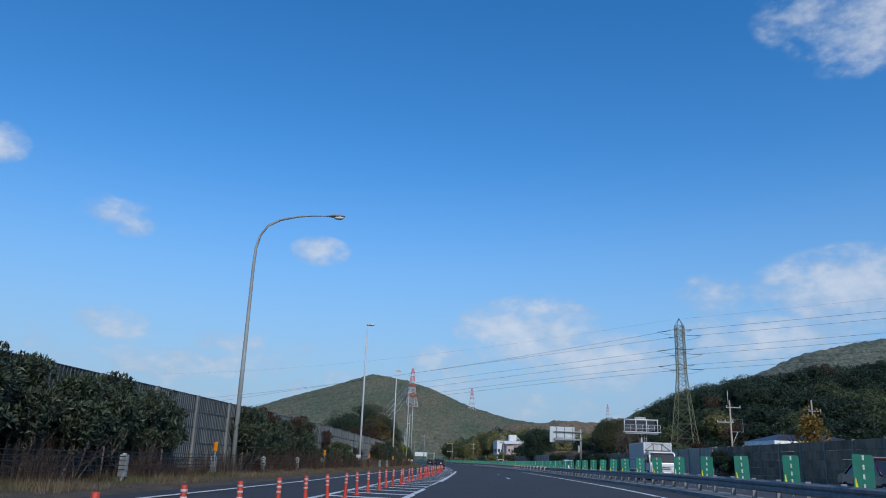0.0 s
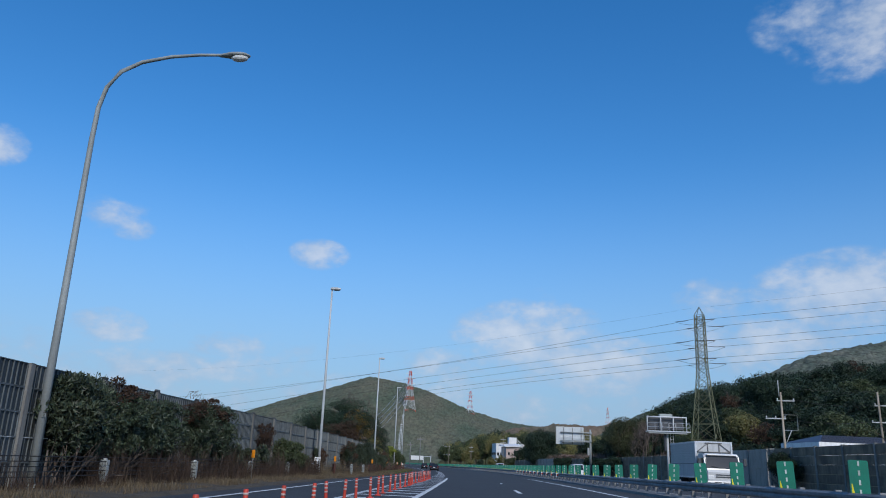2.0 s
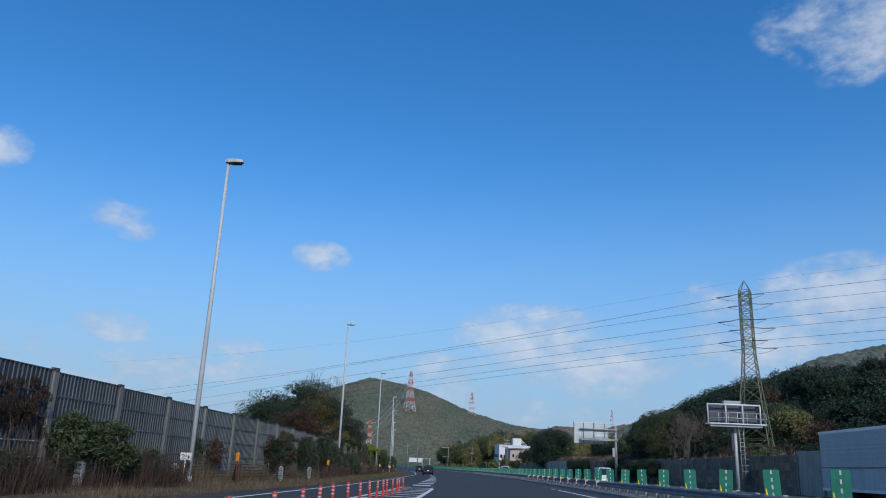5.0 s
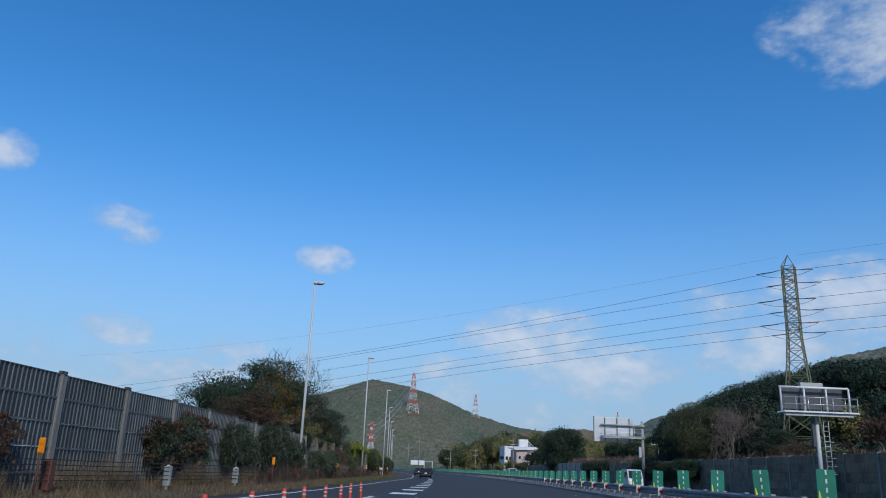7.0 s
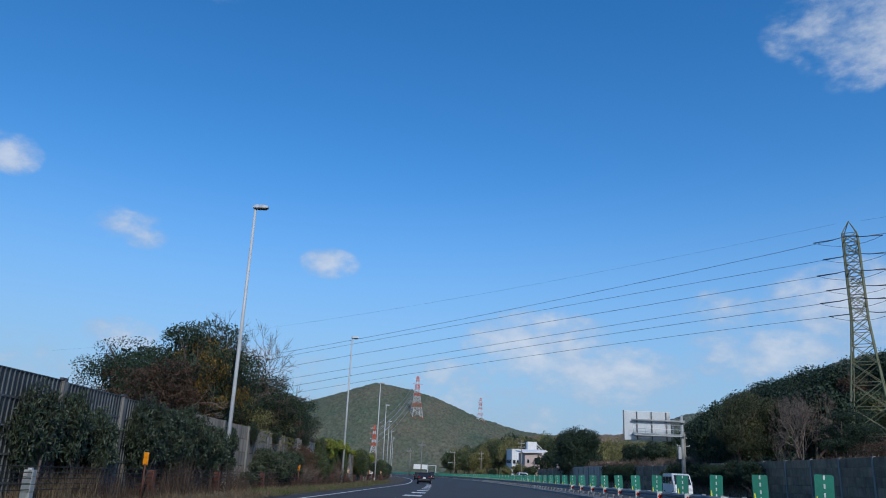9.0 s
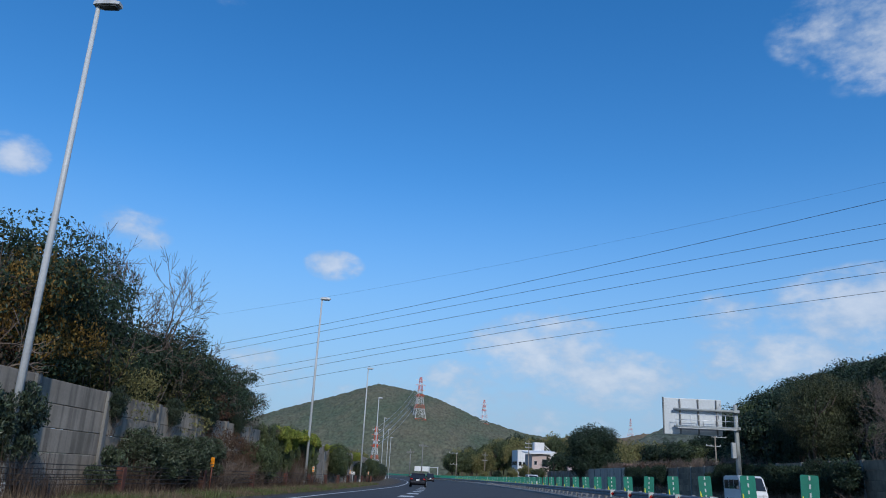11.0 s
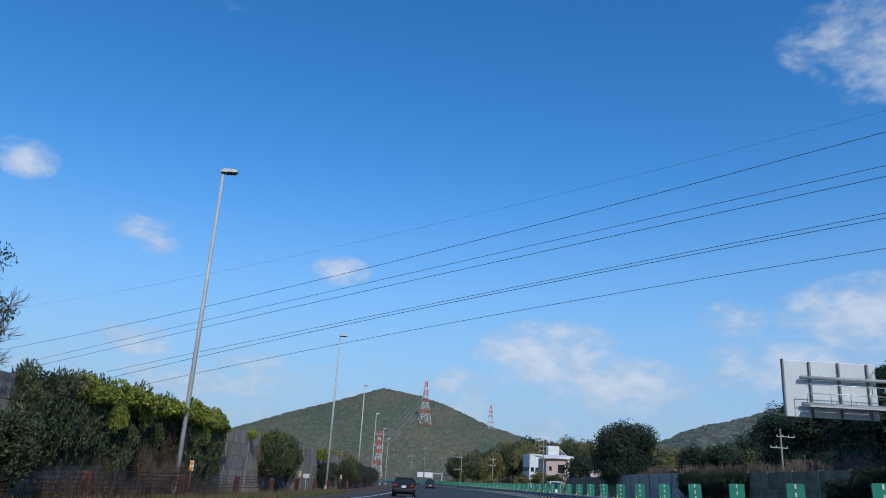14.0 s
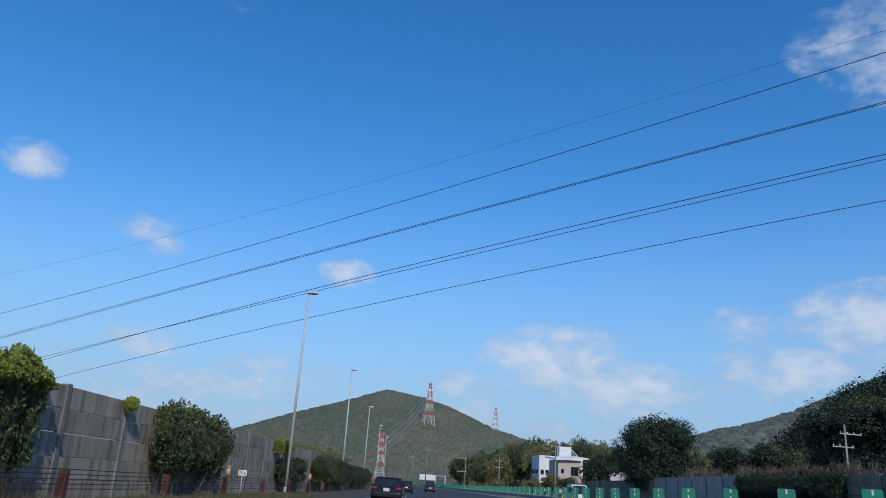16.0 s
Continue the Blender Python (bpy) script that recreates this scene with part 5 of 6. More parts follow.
def beam(off, sign, y0=-12.0, y1=560.0, step=6.0):
    ys = np.arange(y0, y1, step)
    k, verts, faces = len(RAIL), [], []
    for y in ys:
        verts += [(mid(y) + off + sign * a, y, z + banked(y, 8.0)) for a, z in RAIL]
    for i in range(len(ys) - 1):
        for j in range(k):
            a, b = i * k + j, i * k + (j + 1) % k
            faces.append((a, b, b + k, a + k))
    return mesh_raw("beam", verts, faces, M["rail_steel"])


piece("beam", beam(MEDIAN - 0.22, -1), rail)
piece("beam", beam(MEDIAN + 0.22, 1), rail)
rail_post = mesh_of("post", boxed(-0.07, 0.07, -0.05, 0.05, 0.0, 0.6, bevel=0.012), M["rail_steel"])
for k in range(110):
    y = 5.0 + 2.0 * k
    piece("post", rail_post, rail, pose(mid(y) + MEDIAN, y, 0.02 + banked(y, 8.0), 0, 0, heading(y)))


def plate_mesh():
    rim = []
    for cx, cz, a0 in ((0.175, 0.705, 0), (-0.175, 0.705, 90), (-0.175, 0.045, 180), (0.175, 0.045, 270)):
        rim += [(cx + 0.045 * math.cos(radians(a0 + 30 * k)), cz + 0.045 * math.sin(radians(a0 + 30 * k))) for k in range(4)]
    bm = loft(bmesh.new(), [[(a, -0.015, b) for a, b in rim], [(a, 0.015, b) for a, b in rim]])
    for k in range(8):
        z = 0.09 + 0.08 * k
        for s in (-1, 1):
            box(bm, s * 0.1 - 0.055, s * 0.1 + 0.055, -0.0175, -0.012, z - 0.004, z + 0.004)
    return bm


shield = thing("glare_shield", "green plastic anti-glare plate with a white dashed stripe", "glare shield", "green anti-glare plates", pose(mid(16.02) + MEDIAN, 16.02, 0.5, 0, 0, heading(16)))
plate = part("plate", plate_mesh(), M["green_plate"], shield, m=pose(0, 0, 0.02))
for z in (0.03, 0.23, 0.43, 0.63):
    part("white_dash", boxed(-0.024, 0.018, -0.026, -0.014, z, z + 0.105), M["faded_white"], plate)
bm = bmesh.new()
bm.faces.new([bm.verts.new(p) for p in ((-0.19, -0.019, 0.06), (-0.13, -0.019, 0.015), (-0.13, -0.019, 0.04), (-0.17, -0.019, 0.25), (-0.19, -0.019, 0.25))])
part("reflector", bm, M["yellow"], plate, "yellow corner reflector")
part("stem", tube(bmesh.new(), [(0, 0.03, -0.4), (0, 0.03, 0.75)], 0.022, 6), M["galvanised"], shield)
for k in range(1, 70):
    y = 16.02 + 3.98 * k
    copy_thing(shield, pose(mid(y) + MEDIAN, y, 0.5 + banked(y, 8.0), rnd.uniform(-1.5, 1.5), rnd.uniform(-3.5, 3.5), heading(y) + rnd.uniform(-6, 6)))
verts, faces = [], []
for k in range(70, 150):
    y = 16.02 + 3.98 * k
    x = mid(y) + MEDIAN
    a = len(verts)
    lo, hi = 0.47 + banked(y, 8.0), 1.28 + banked(y, 8.0)
    verts += [(x + a, y + b, z) for b in (0, 0.03) for a, z in ((-0.2, lo), (0.2, lo), (0.2, hi), (-0.2, hi))]
    faces += [(a, a + 1, a + 2, a + 3), (a + 5, a + 4, a + 7, a + 6), (a + 1, a + 5, a + 6, a + 2), (a + 4, a, a + 3, a + 7), (a + 3, a + 2, a + 6, a + 7), (a, a + 4, a + 5, a + 1)]
thing("glare_shield_row", "distant row of green anti-glare plates", "glare shield", kind="stuff", data=mesh_raw("glare_shield_row", verts, faces, M["green_plate"]))

chevron = thing("chevron_plate", "small white board with a red arrow on the guardrail", "sign", "chevron boards", pose(mid(89.85) + MEDIAN - 0.32, 89.85, 0.2 + banked(89.85, 8.0), 0, 0, heading(90)))
part("board", boxed(-0.13, 0.13, -0.01, 0.01, 0.04, 0.4, bevel=0.012), M["faded_white"], chevron)
bm = bmesh.new()
bm.faces.new([bm.verts.new(p) for p in ((-0.11, -0.014, 0.21), (0.0, -0.014, 0.08), (0.0, -0.014, 0.16), (0.11, -0.014, 0.08), (0.11, -0.014, 0.34), (0.0, -0.014, 0.26), (0.0, -0.014, 0.34))])
part("arrow", bm, M["tail_red"], chevron)
for k in range(1, 11):
    y = 89.85 + 3.98 * k
    copy_thing(chevron, pose(mid(y) + MEDIAN - 0.32, y, 0.2 + banked(y, 8.0), 0, 0, heading(y)))


# ---------------------------------------------------------------- pylons and wires
def lattice(bm, corners_at, levels, r_leg, r_brace, index=None):
    """Four legs with crossed bracing between levels; corners_at(z) gives half width."""
    def c(z):
        w = corners_at(z)
        return [Vector((-w, -w, z)), Vector((w, -w, z)), Vector((w, w, z)), Vector((-w, w, z))]
    for a, b in zip(levels, levels[1:]):
        p, q = c(a), c(b)
        first = len(bm.faces)
        for k in range(4):
            n = (k + 1) % 4
            tube(bm, [p[k], q[k]], r_leg, 4, caps=False)
            tube(bm, [p[k], q[n]], r_brace, 4, caps=False)
            tube(bm, [p[n], q[k]], r_brace, 4, caps=False)
            tube(bm, [q[k], q[n]], r_brace, 4, caps=False)
        if index is not None:
            bm.faces.ensure_lookup_table()
            for f in bm.faces[first:]:
                f.material_index = index((a + b) / 2)


def taper(*knots):
    zs, ws = zip(*knots)
    return lambda z: float(np.interp(z, zs, ws))


WIRE_WAY = 147.0
pylon = thing("pylon", "green-grey lattice electricity pylon on the wooded bank", "pylon", at=pose(48.9, 154.5, 0, 0, 0, WIRE_WAY))
half = taper((0, 2.65), (6, 2.1), (15, 1.15), (19, 0.82), (28, 0.76), (28.8, 0.74))
bm = bmesh.new()
lattice(bm, half, [0, 3.4, 6.6, 9.4, 12, 14.2, 16.1, 17.7, 19.1, 20.4, 21.6, 22.9, 24.1, 25.4, 26.6, 27.7, 28.8], 0.085, 0.045)
for k in range(4):
    a = math.pi / 4 + k * math.pi / 2
    tube(bm, [(0.74 * 1.41 * math.cos(a), 0.74 * 1.41 * math.sin(a), 28.8), (0, 0, 30.4)], 0.06, 4)
part("tower", bm, M["pylon_green"], pylon)
ARMS = [(27.5, 3.7), (23.7, 3.7), (20.6, 3.7)]
bm_w = bmesh.new()
for z, reach in ARMS:
    for s in (-1, 1):
        bm = bmesh.new()
        for w in (-0.8, 0.8):
            tube(bm, [(w, s * 0.8, z), (0, s * reach, z + 0.1)], 0.05, 4)
            tube(bm, [(w, s * 0.8, z + 0.9), (0, s * reach, z + 0.1)], 0.04, 4)
        part("arm", bm, M["pylon_green"], pylon)
        ins = bmesh.new()
        for d in (-1, 1):
            tube(ins, [(0, s * reach, z + 0.05), (d * 1.5, s * reach, z - 0.2), (d * 3.4, s * reach, z - 0.3)], [0.035, 0.05, 0.05], 8)
        part("insulator", ins, M["insulator"], pylon, "dark insulator strings")
        droop = [(3.4 * t, s * reach, z - 0.3 - 0.75 * (1 - t * t)) for t in (-1, -0.75, -0.5, -0.25, 0, 0.25, 0.5, 0.75, 1)]
        part("jumper", tube(bmesh.new(), droop, 0.022, 5), M["wire"], pylon, "slack jumper cable under the arm")


def span(local_y, z, way, slope, sag, reach, name="wire", r=0.024):
    """Wire from the pylon; x runs along the line."""
    pts = []
    for k in range(41):
        s = reach * k / 40
        pts.append((way * (1.3 + s), local_y, z - 0.22 + slope * s + sag * s * s))
    return part(name, tube(bmesh.new(), pts, r, 5), M["wire"], pylon)


# heights of each wire 40 m and 95 m out, near side and far side of the tower
REACHED = [((22.9, 18.3), (24.1, 19.5)), ((20.3, 15.6), (20.2, 15.3)), ((17.4, 11.9), (17.7, 12.5))]
for (z, reach), sides in zip(ARMS, REACHED):
    for s, (at40, at95) in zip((1, -1), sides):
        u, v = (at40 - z + 0.22) / 40, (at95 - z + 0.22) / 95
        bend = (v - u) / 55
        span(s * reach, z, 1, u - 40 * bend, bend, 160)
        span(s * reach, z, -1, 0.03, 1.0e-4, 200)
span(0, 30.5, 1, -0.097, 3.7e-4, 160, "earth_wire", 0.009)
span(0, 30.5, -1, 0.03, 1.0e-4, 200, "earth_wire", 0.01)


def red_pylon(x, y, z, height, base, turn, bands=11):
    ob = thing("pylon", "tall red and white banded lattice pylon", "pylon", "red and white pylons", pose(x, y, z, 0, 0, turn))
    bm = bmesh.new()
    levels = [height * t for t in (0, 0.12, 0.23, 0.33, 0.42, 0.5, 0.57, 0.64, 0.7, 0.76, 0.82, 0.88, 0.94, 1.0)]
    lattice(bm, taper((0, base / 2), (height * 0.55, base * 0.21), (height, base * 0.07)), levels, 0.0044 * height, 0.0022 * height, lambda zz: 1 - int(zz / height * bands) % 2)
    piece("tower", mesh_of("tower", bm, M["pylon_white"], M["pylon_red"]), ob)
    for t in (0.6, 0.71, 0.82, 0.93):
        bm = bmesh.new()
        for s in (-1, 1):
            tube(bm, [(0, 0, height * t), (s * base * 0.42, 0, height * (t + 0.012))], 0.0032 * height, 4)
            tube(bm, [(0, 0, height * (t + 0.035)), (s * base * 0.42, 0, height * (t + 0.012))], 0.0024 * height, 4)
        part("arm", bm, M["pylon_white" if t in (0.71, 0.93) else "pylon_red"], ob)
    return ob


red_pylon(-46.6, 1250, 74, 71, 19, 20)
red_pylon(57.6, 1400, 85, 45, 13, 20)
red_pylon(-75.2, 900, -2, 50, 11, 15)
red_pylon(279, 1280, 74, 26, 7, 20)
lines = thing("far_wires", "bundle of thin power wires over the hillside", "power line", at=pose(0, 0, 0))
for k in range(6):
    a, b = Vector((-75 + 6 * (k % 2) - 3, 900, 30 + 7 * (k // 2))), Vector((-46.6 + 8 * (k % 2) - 4, 1250, 118 + 8 * (k // 2)))
    pts = [a.lerp(b, t / 16) - Vector((0, 0, 26 * (t / 16) * (1 - t / 16))) for t in range(17)]
    part("wire", tube(bmesh.new(), pts, 0.14, 3), M["aluminium"], lines)


# ---------------------------------------------------------------- big signs on the right
vms = thing("variable_sign_gantry", "back of an electronic road sign on a steel pole with catwalk", "road sign", at=pose(28.3, 108.2, 0, 0, 0, heading(108)))
part("pole", tube(bmesh.new(), [(0, 0, -0.2), (0, 0, 5.6)], [0.15, 0.12], 18), M["galvanised"], vms)
part("base_plate", boxed(-0.35, 0.35, -0.35, 0.35, -0.05, 0.08, bevel=0.02), M["galvanised"], vms)
part("switch_box", boxed(0.42, 0.95, -0.5, -0.1, 0.55, 1.75, bevel=0.02), M["dark_grey"], vms, "black switch box")
part("cabinet", boxed(-2.05, 2.0, 0.25, 0.6, 5.72, 7.1, bevel=0.03), M["dark_grey"], vms, "dark grey sign cabinet")
part("lamp_box", boxed(-0.75, 0.75, 0.2, 0.6, 7.14, 7.5, bevel=0.03), M["lamp_grey"], vms)
for x in (-2.3, -0.75, 0.7, 2.2):
    part("frame_upright", tube(bmesh.new(), [(x, -0.2, 5.5), (x, -0.2, 7.05), (x + 0.1, 0.1, 7.18)], 0.07, 8), M["car_white"], vms)
part("frame_rail", tube(bmesh.new(), [(-2.35, -0.2, 7.12), (2.2, -0.2, 7.12)], 0.075, 8), M["car_white"], vms)
part("catwalk", boxed(-2.4, 2.45, -0.9, 0.3, 5.42, 5.52), M["aluminium"], vms)
part("catwalk_beam", boxed(-2.3, 2.1, -0.75, -0.6, 5.22, 5.42), M["galvanised"], vms)
for z in (5.95, 6.4):
    part("hand_rail", tube(bmesh.new(), [(-2.35, -0.85, z), (2.4, -0.85, z), (2.4, 0.2, z)], 0.025, 6), M["aluminium"], vms)
for x in (-1.6, -0.8, 0, 0.8, 1.6, 2.4):
    part("rail_post", tube(bmesh.new(), [(x, -0.85, 5.5), (x, -0.85, 6.4)], 0.022, 6), M["aluminium"], vms)
for x in (0.28, 0.62):
    part("ladder_side", tube(bmesh.new(), [(x, -0.3, 0.9), (x, -0.3, 5.5)], 0.025, 6), M["galvanised"], vms)
for k in range(14):
    part("rung", tube(bmesh.new(), [(0.28, -0.3, 1.1 + 0.32 * k), (0.62, -0.3, 1.1 + 0.32 * k)], 0.014, 5), M["galvanised"], vms)
for k in range(5):
    part("ladder_hoop", tube(bmesh.new(), [(0.28, -0.3, 1.6 + 0.5 * k), (0.2, -0.75, 1.6 + 0.5 * k), (0.45, -0.95, 1.6 + 0.5 * k), (0.7, -0.75, 1.6 + 0.5 * k), (0.62, -0.3, 1.6 + 0.5 * k)], 0.016, 5), M["galvanised"], vms)
part("control_box", boxed(-0.36, -0.18, -0.12, 0.12, 3.3, 5.1, bevel=0.02), M["dark_grey"], vms)

sgn = thing("road_sign", "grey-white back of a large road sign on a cantilever pole", "road sign", at=pose(28.0, 152.0, 0, 0, 0, heading(152)))
part("pole", tube(bmesh.new(), [(0, 0, -0.3), (0, 0, 4.0), (0, 0, 7.55), (0, 0, 7.58)], [0.23, 0.19, 0.16, 0.1], 16), M["lamp_grey"], sgn)
part("panel", boxed(-5.9, -1.15, -0.06, 0.06, 4.98, 7.9, bevel=0.03), M["sign_white"], sgn)
part("edge_strip", boxed(-5.98, -5.9, -0.1, 0.1, 4.98, 7.95), M["post_grey"], sgn)
for x in (-4.6, -3.1, -1.6):
    part("stiffener", boxed(x - 0.045, x + 0.045, -0.2, -0.062, 5.0, 7.85), M["post_grey"], sgn)
for z in (5.62, 6.98):
    part("arm", tube(bmesh.new(), [(-5.2, -0.32, z), (-0.1, -0.32, z)], 0.1, 12), M["lamp_grey"], sgn)
    part("bracket", boxed(-0.28, 0.2, -0.42, 0.1, z - 0.12, z + 0.12, bevel=0.03), M["lamp_grey"], sgn)
part("catwalk", boxed(-5.1, -0.3, -1.0, -0.35, 5.42, 5.5), M["galvanised"], sgn)
for z in (6.1, 6.55):
    part("hand_rail", tube(bmesh.new(), [(-5.2, -0.95, z), (-0.2, -0.95, z)], 0.022, 6), M["aluminium"], sgn)
for x in (-5.2, -4.0, -3.0, -2.0, -1.2, -0.2):
    part("rail_post", tube(bmesh.new(), [(x, -0.95, 5.5), (x, -0.95, 6.55)], 0.02, 6), M["aluminium"], sgn)
part("cable_loop", tube(bmesh.new(), [(-1.5, -0.25, 6.3), (-1.5, -0.28, 7.2), (-1.35, -0.28, 7.5), (-1.25, -0.25, 7.3)], 0.03, 6), M["galvanised"], sgn)
part("junction_box", boxed(-0.55, -0.25, -0.35, 0.0, 3.3, 4.5, bevel=0.02), M["galvanised"], sgn)
for k in range(4):
    part("step_iron", tube(bmesh.new(), [(-0.25, -0.3, 3.3 + 0.35 * k), (-0.6, -0.4, 3.3 + 0.35 * k)], 0.02, 5), M["galvanised"], sgn)


# ---------------------------------------------------------------- utility poles
def utility_pole(x, y, z, height, turn, arms, label="grey concrete utility pole with cross-arms", frame_side=0):
    ob = thing("utility_pole", label, "utility pole", "utility poles", pose(x, y, z, 0, 0, turn))
    part("pole", tube(bmesh.new(), [(0, 0, -0.3), (0, 0, height)], [0.14, 0.085], 12), M["concrete"], ob)
    for zz, a, b in arms:
        arm_ob = part("cross_arm", boxed(a, b, -0.05, 0.05, zz - 0.05, zz + 0.05), M["galvanised"], ob)
        n = max(2, int((b - a) / 0.6))
        for k in range(n):
            xx = a + 0.08 + (b - a - 0.16) * k / (n - 1)
            part("insulator", tube(bmesh.new(), [(xx, 0, zz + 0.05), (xx, 0, zz + 0.14), (xx, 0, zz + 0.24)], [0.03, 0.06, 0.03], 8), M["car_white"], arm_ob)
    if frame_side:
        part("side_frame", tube(bmesh.new(), [(0, 0, height - 2.1), (frame_side, 0, height - 2.1), (frame_side, 0, height - 3.5), (0, 0, height - 3.5)], 0.04, 6), M["galvanised"], ob)
        part("brace", tube(bmesh.new(), [(frame_side * 0.55, 0, height - 3.5), (0, 0, height - 5.0)], 0.035, 6), M["galvanised"], ob)
        part("top_rod", tube(bmesh.new(), [(-0.15, 0, height - 0.4), (-0.15, 0, height + 1.1)], 0.04, 6), M["galvanised"], ob)
    return ob


utility_pole(33.9, 90.5, -0.4, 9.0, -8, ((8.2, -0.4, 1.2), (6.55, -1.5, 0.3)), "grey utility pole with a side frame above the wall", 1.3)
utility_pole(44.5, 93.0, -0.4, 9.6, -8, ((8.3, -0.4, 1.0), (6.7, -0.8, 0.6)))
utility_pole(46.5, 212.0, 0.2, 9.6, 12, ((8.6, -0.6, 2.0), (7.2, -1.6, 0.9)), frame_side=0)
utility_pole(6.4, 330, -0.4, 8.6, 0, ((8.3, -2.3, 0.3), (5.0, -2.0, 0.3)))
utility_pole(15.2, 330, -0.4, 9.0, 0, ((8.2, -0.8, 0.8), (6.6, -0.8, 0.8)))
utility_pole(24.2, 285, -0.4, 11.0, 0, ((10.2, -0.9, 0.9), (9.2, -0.9, 0.9)))
overhead = thing("overhead_wires", "thin overhead wires between utility poles", "power line", at=pose(0, 0, 0))
for dx, z in ((-0.3, 9.3), (0.6, 8.0), (-1.3, 6.3)):
    for a, b in (((33.9 + dx, 90.5, z), (44.5 + dx, 93.0, z)), ((44.5 + dx, 93.0, z), (62.0 + dx, 84.0, z - 0.6))):
        pts = [Vector(a).lerp(Vector(b), t / 10) - Vector((0, 0, 1.4 * (t / 10) * (1 - t / 10))) for t in range(11)]
        part("wire", tube(bmesh.new(), pts, 0.014, 4), M["wire"], overhead)


def mast(x, y, height, panels):
    ob = thing("floodlight_mast", "slim mast with a platform of floodlights", "mast", "floodlight masts", pose(x, y, -0.4))
    part("pole", tube(bmesh.new(), [(0, 0, 0), (0, 0, height)], [0.25, 0.14], 10), M["post_grey"], ob)
    part("platform", boxed(-1.6, 2.2 if panels else 0.8, -0.5, 0.5, height - 1.6, height - 1.45), M["post_grey"], ob)
    for k in range(4):
        part("floodlight", boxed(-1.5 + 0.8 * k, -1.0 + 0.8 * k, -0.25, 0.25, height - 1.4, height - 0.9), M["post_grey"], ob)


mast(-6.8, 400, 14.0, True)
mast(-11.6, 400, 11.2, False)
gant = thing("sign_gantry", "white road sign board on a far grey gantry", "road sign", at=pose(-11.0, 520, -0.2))
part("board", boxed(-4.2, 3.6, -0.15, 0.15, 3.3, 5.9, bevel=0.05), M["reflective"], gant)
for x in (3.9, 8.6):
    part("post", tube(bmesh.new(), [(x, 0, -0.5), (x, 0, 6.0)], 0.25, 8), M["galvanised"], gant)
part("beam", tube(bmesh.new(), [(-4.2, 0.3, 5.5), (8.6, 0.3, 5.5)], 0.18, 8), M["galvanised"], gant)


# slim mast with a small lamp head behind the louvred wall
small_mast = thing("small_mast", "slim grey mast with a small lamp head behind the wall", "lamp", at=pose(left_wall(58.0) - 1.6, 58.0, -0.4, 0, 0, 0))
part("pole", tube(bmesh.new(), [(0, 0, 0), (0, 0, 4.05)], [0.05, 0.035], 10), M["galvanised"], small_mast)
part("lamp_head", boxed(-0.32, 0.06, -0.07, 0.07, 4.0, 4.08, bevel=0.02), M["dark_grey"], small_mast)
cone = thing("traffic_cone", "orange traffic cone at the foot of the stained wall", "traffic cone", at=pose(right_wall(88.0) - 1.2, 88.0, 0.0))
part("body", tube(bmesh.new(), [(0, 0, 0.03), (0, 0, 0.68), (0, 0, 0.7)], [0.15, 0.035, 0.025], 16), M["orange_rubber"], cone)
part("base", boxed(-0.19, 0.19, -0.19, 0.19, 0, 0.035, bevel=0.015), M["orange_rubber"], cone)
part("band", tube(bmesh.new(), [(0, 0, 0.35), (0, 0, 0.48)], [0.096, 0.075], 16, caps=False), M["reflective"], cone)


# ---------------------------------------------------------------- buildings
def window(parent, x, y, z, w, h, side="front", mat="glass"):
    """A glazed opening: frame proud of the wall, pane set in it. side: the wall it sits in."""
    if side == "front":
        fr = boxed(x - w / 2 - 0.08, x + w / 2 + 0.08, y - 0.06, y + 0.02, z - 0.08, z + h + 0.08)
        pane = boxed(x - w / 2, x + w / 2, y - 0.075, y - 0.05, z, z + h)
    else:
        fr = boxed(x - 0.06, x + 0.02, y - w / 2 - 0.08, y + w / 2 + 0.08, z - 0.08, z + h + 0.08)
        pane = boxed(x - 0.075, x - 0.05, y - w / 2, y + w / 2, z, z + h)
    ob = part("window", fr, M["aluminium"], parent)
    part("pane", pane, M["glass"], ob)


white = thing("white_building", "white flat-roofed building with a raised stair tower", "building", at=pose(24.6, 322, -0.4, 0, 0, 6))
part("wall", boxed(0, 11.0, 0, 9.5, 0, 9.6), M["white_wall"], white)
part("tower", boxed(5.2, 8.2, 0.6, 3.4, 9.6, 12.4), M["white_wall"], white)
part("parapet", boxed(-0.08, 11.1, -0.08, 0.12, 9.6, 9.95), M["white_wall"], white)
part("parapet", boxed(-0.08, 0.12, 0.121, 9.5, 9.6, 9.95), M["white_wall"], white)
part("roof", boxed(0.13, 10.9, 0.13, 9.4, 9.6, 9.66), M["grey_wall"], white)
part("stair_rail", tube(bmesh.new(), [(8.2, 0.8, 11.8), (10.6, 0.8, 9.7)], 0.09, 6), M["white_wall"], white)
part("stair_rail", tube(bmesh.new(), [(8.2, 0.8, 11.0), (9.8, 0.8, 9.7)], 0.07, 6), M["white_wall"], white)
for k in range(5):
    window(white, 0, 1.4 + 1.6 * k, 5.6, 1.1, 1.0, "side")
for x in (0.8, 2.0):
    window(white, x, 0, 5.4, 0.8, 1.1)
    window(white, x, 0, 2.4, 0.8, 1.1)

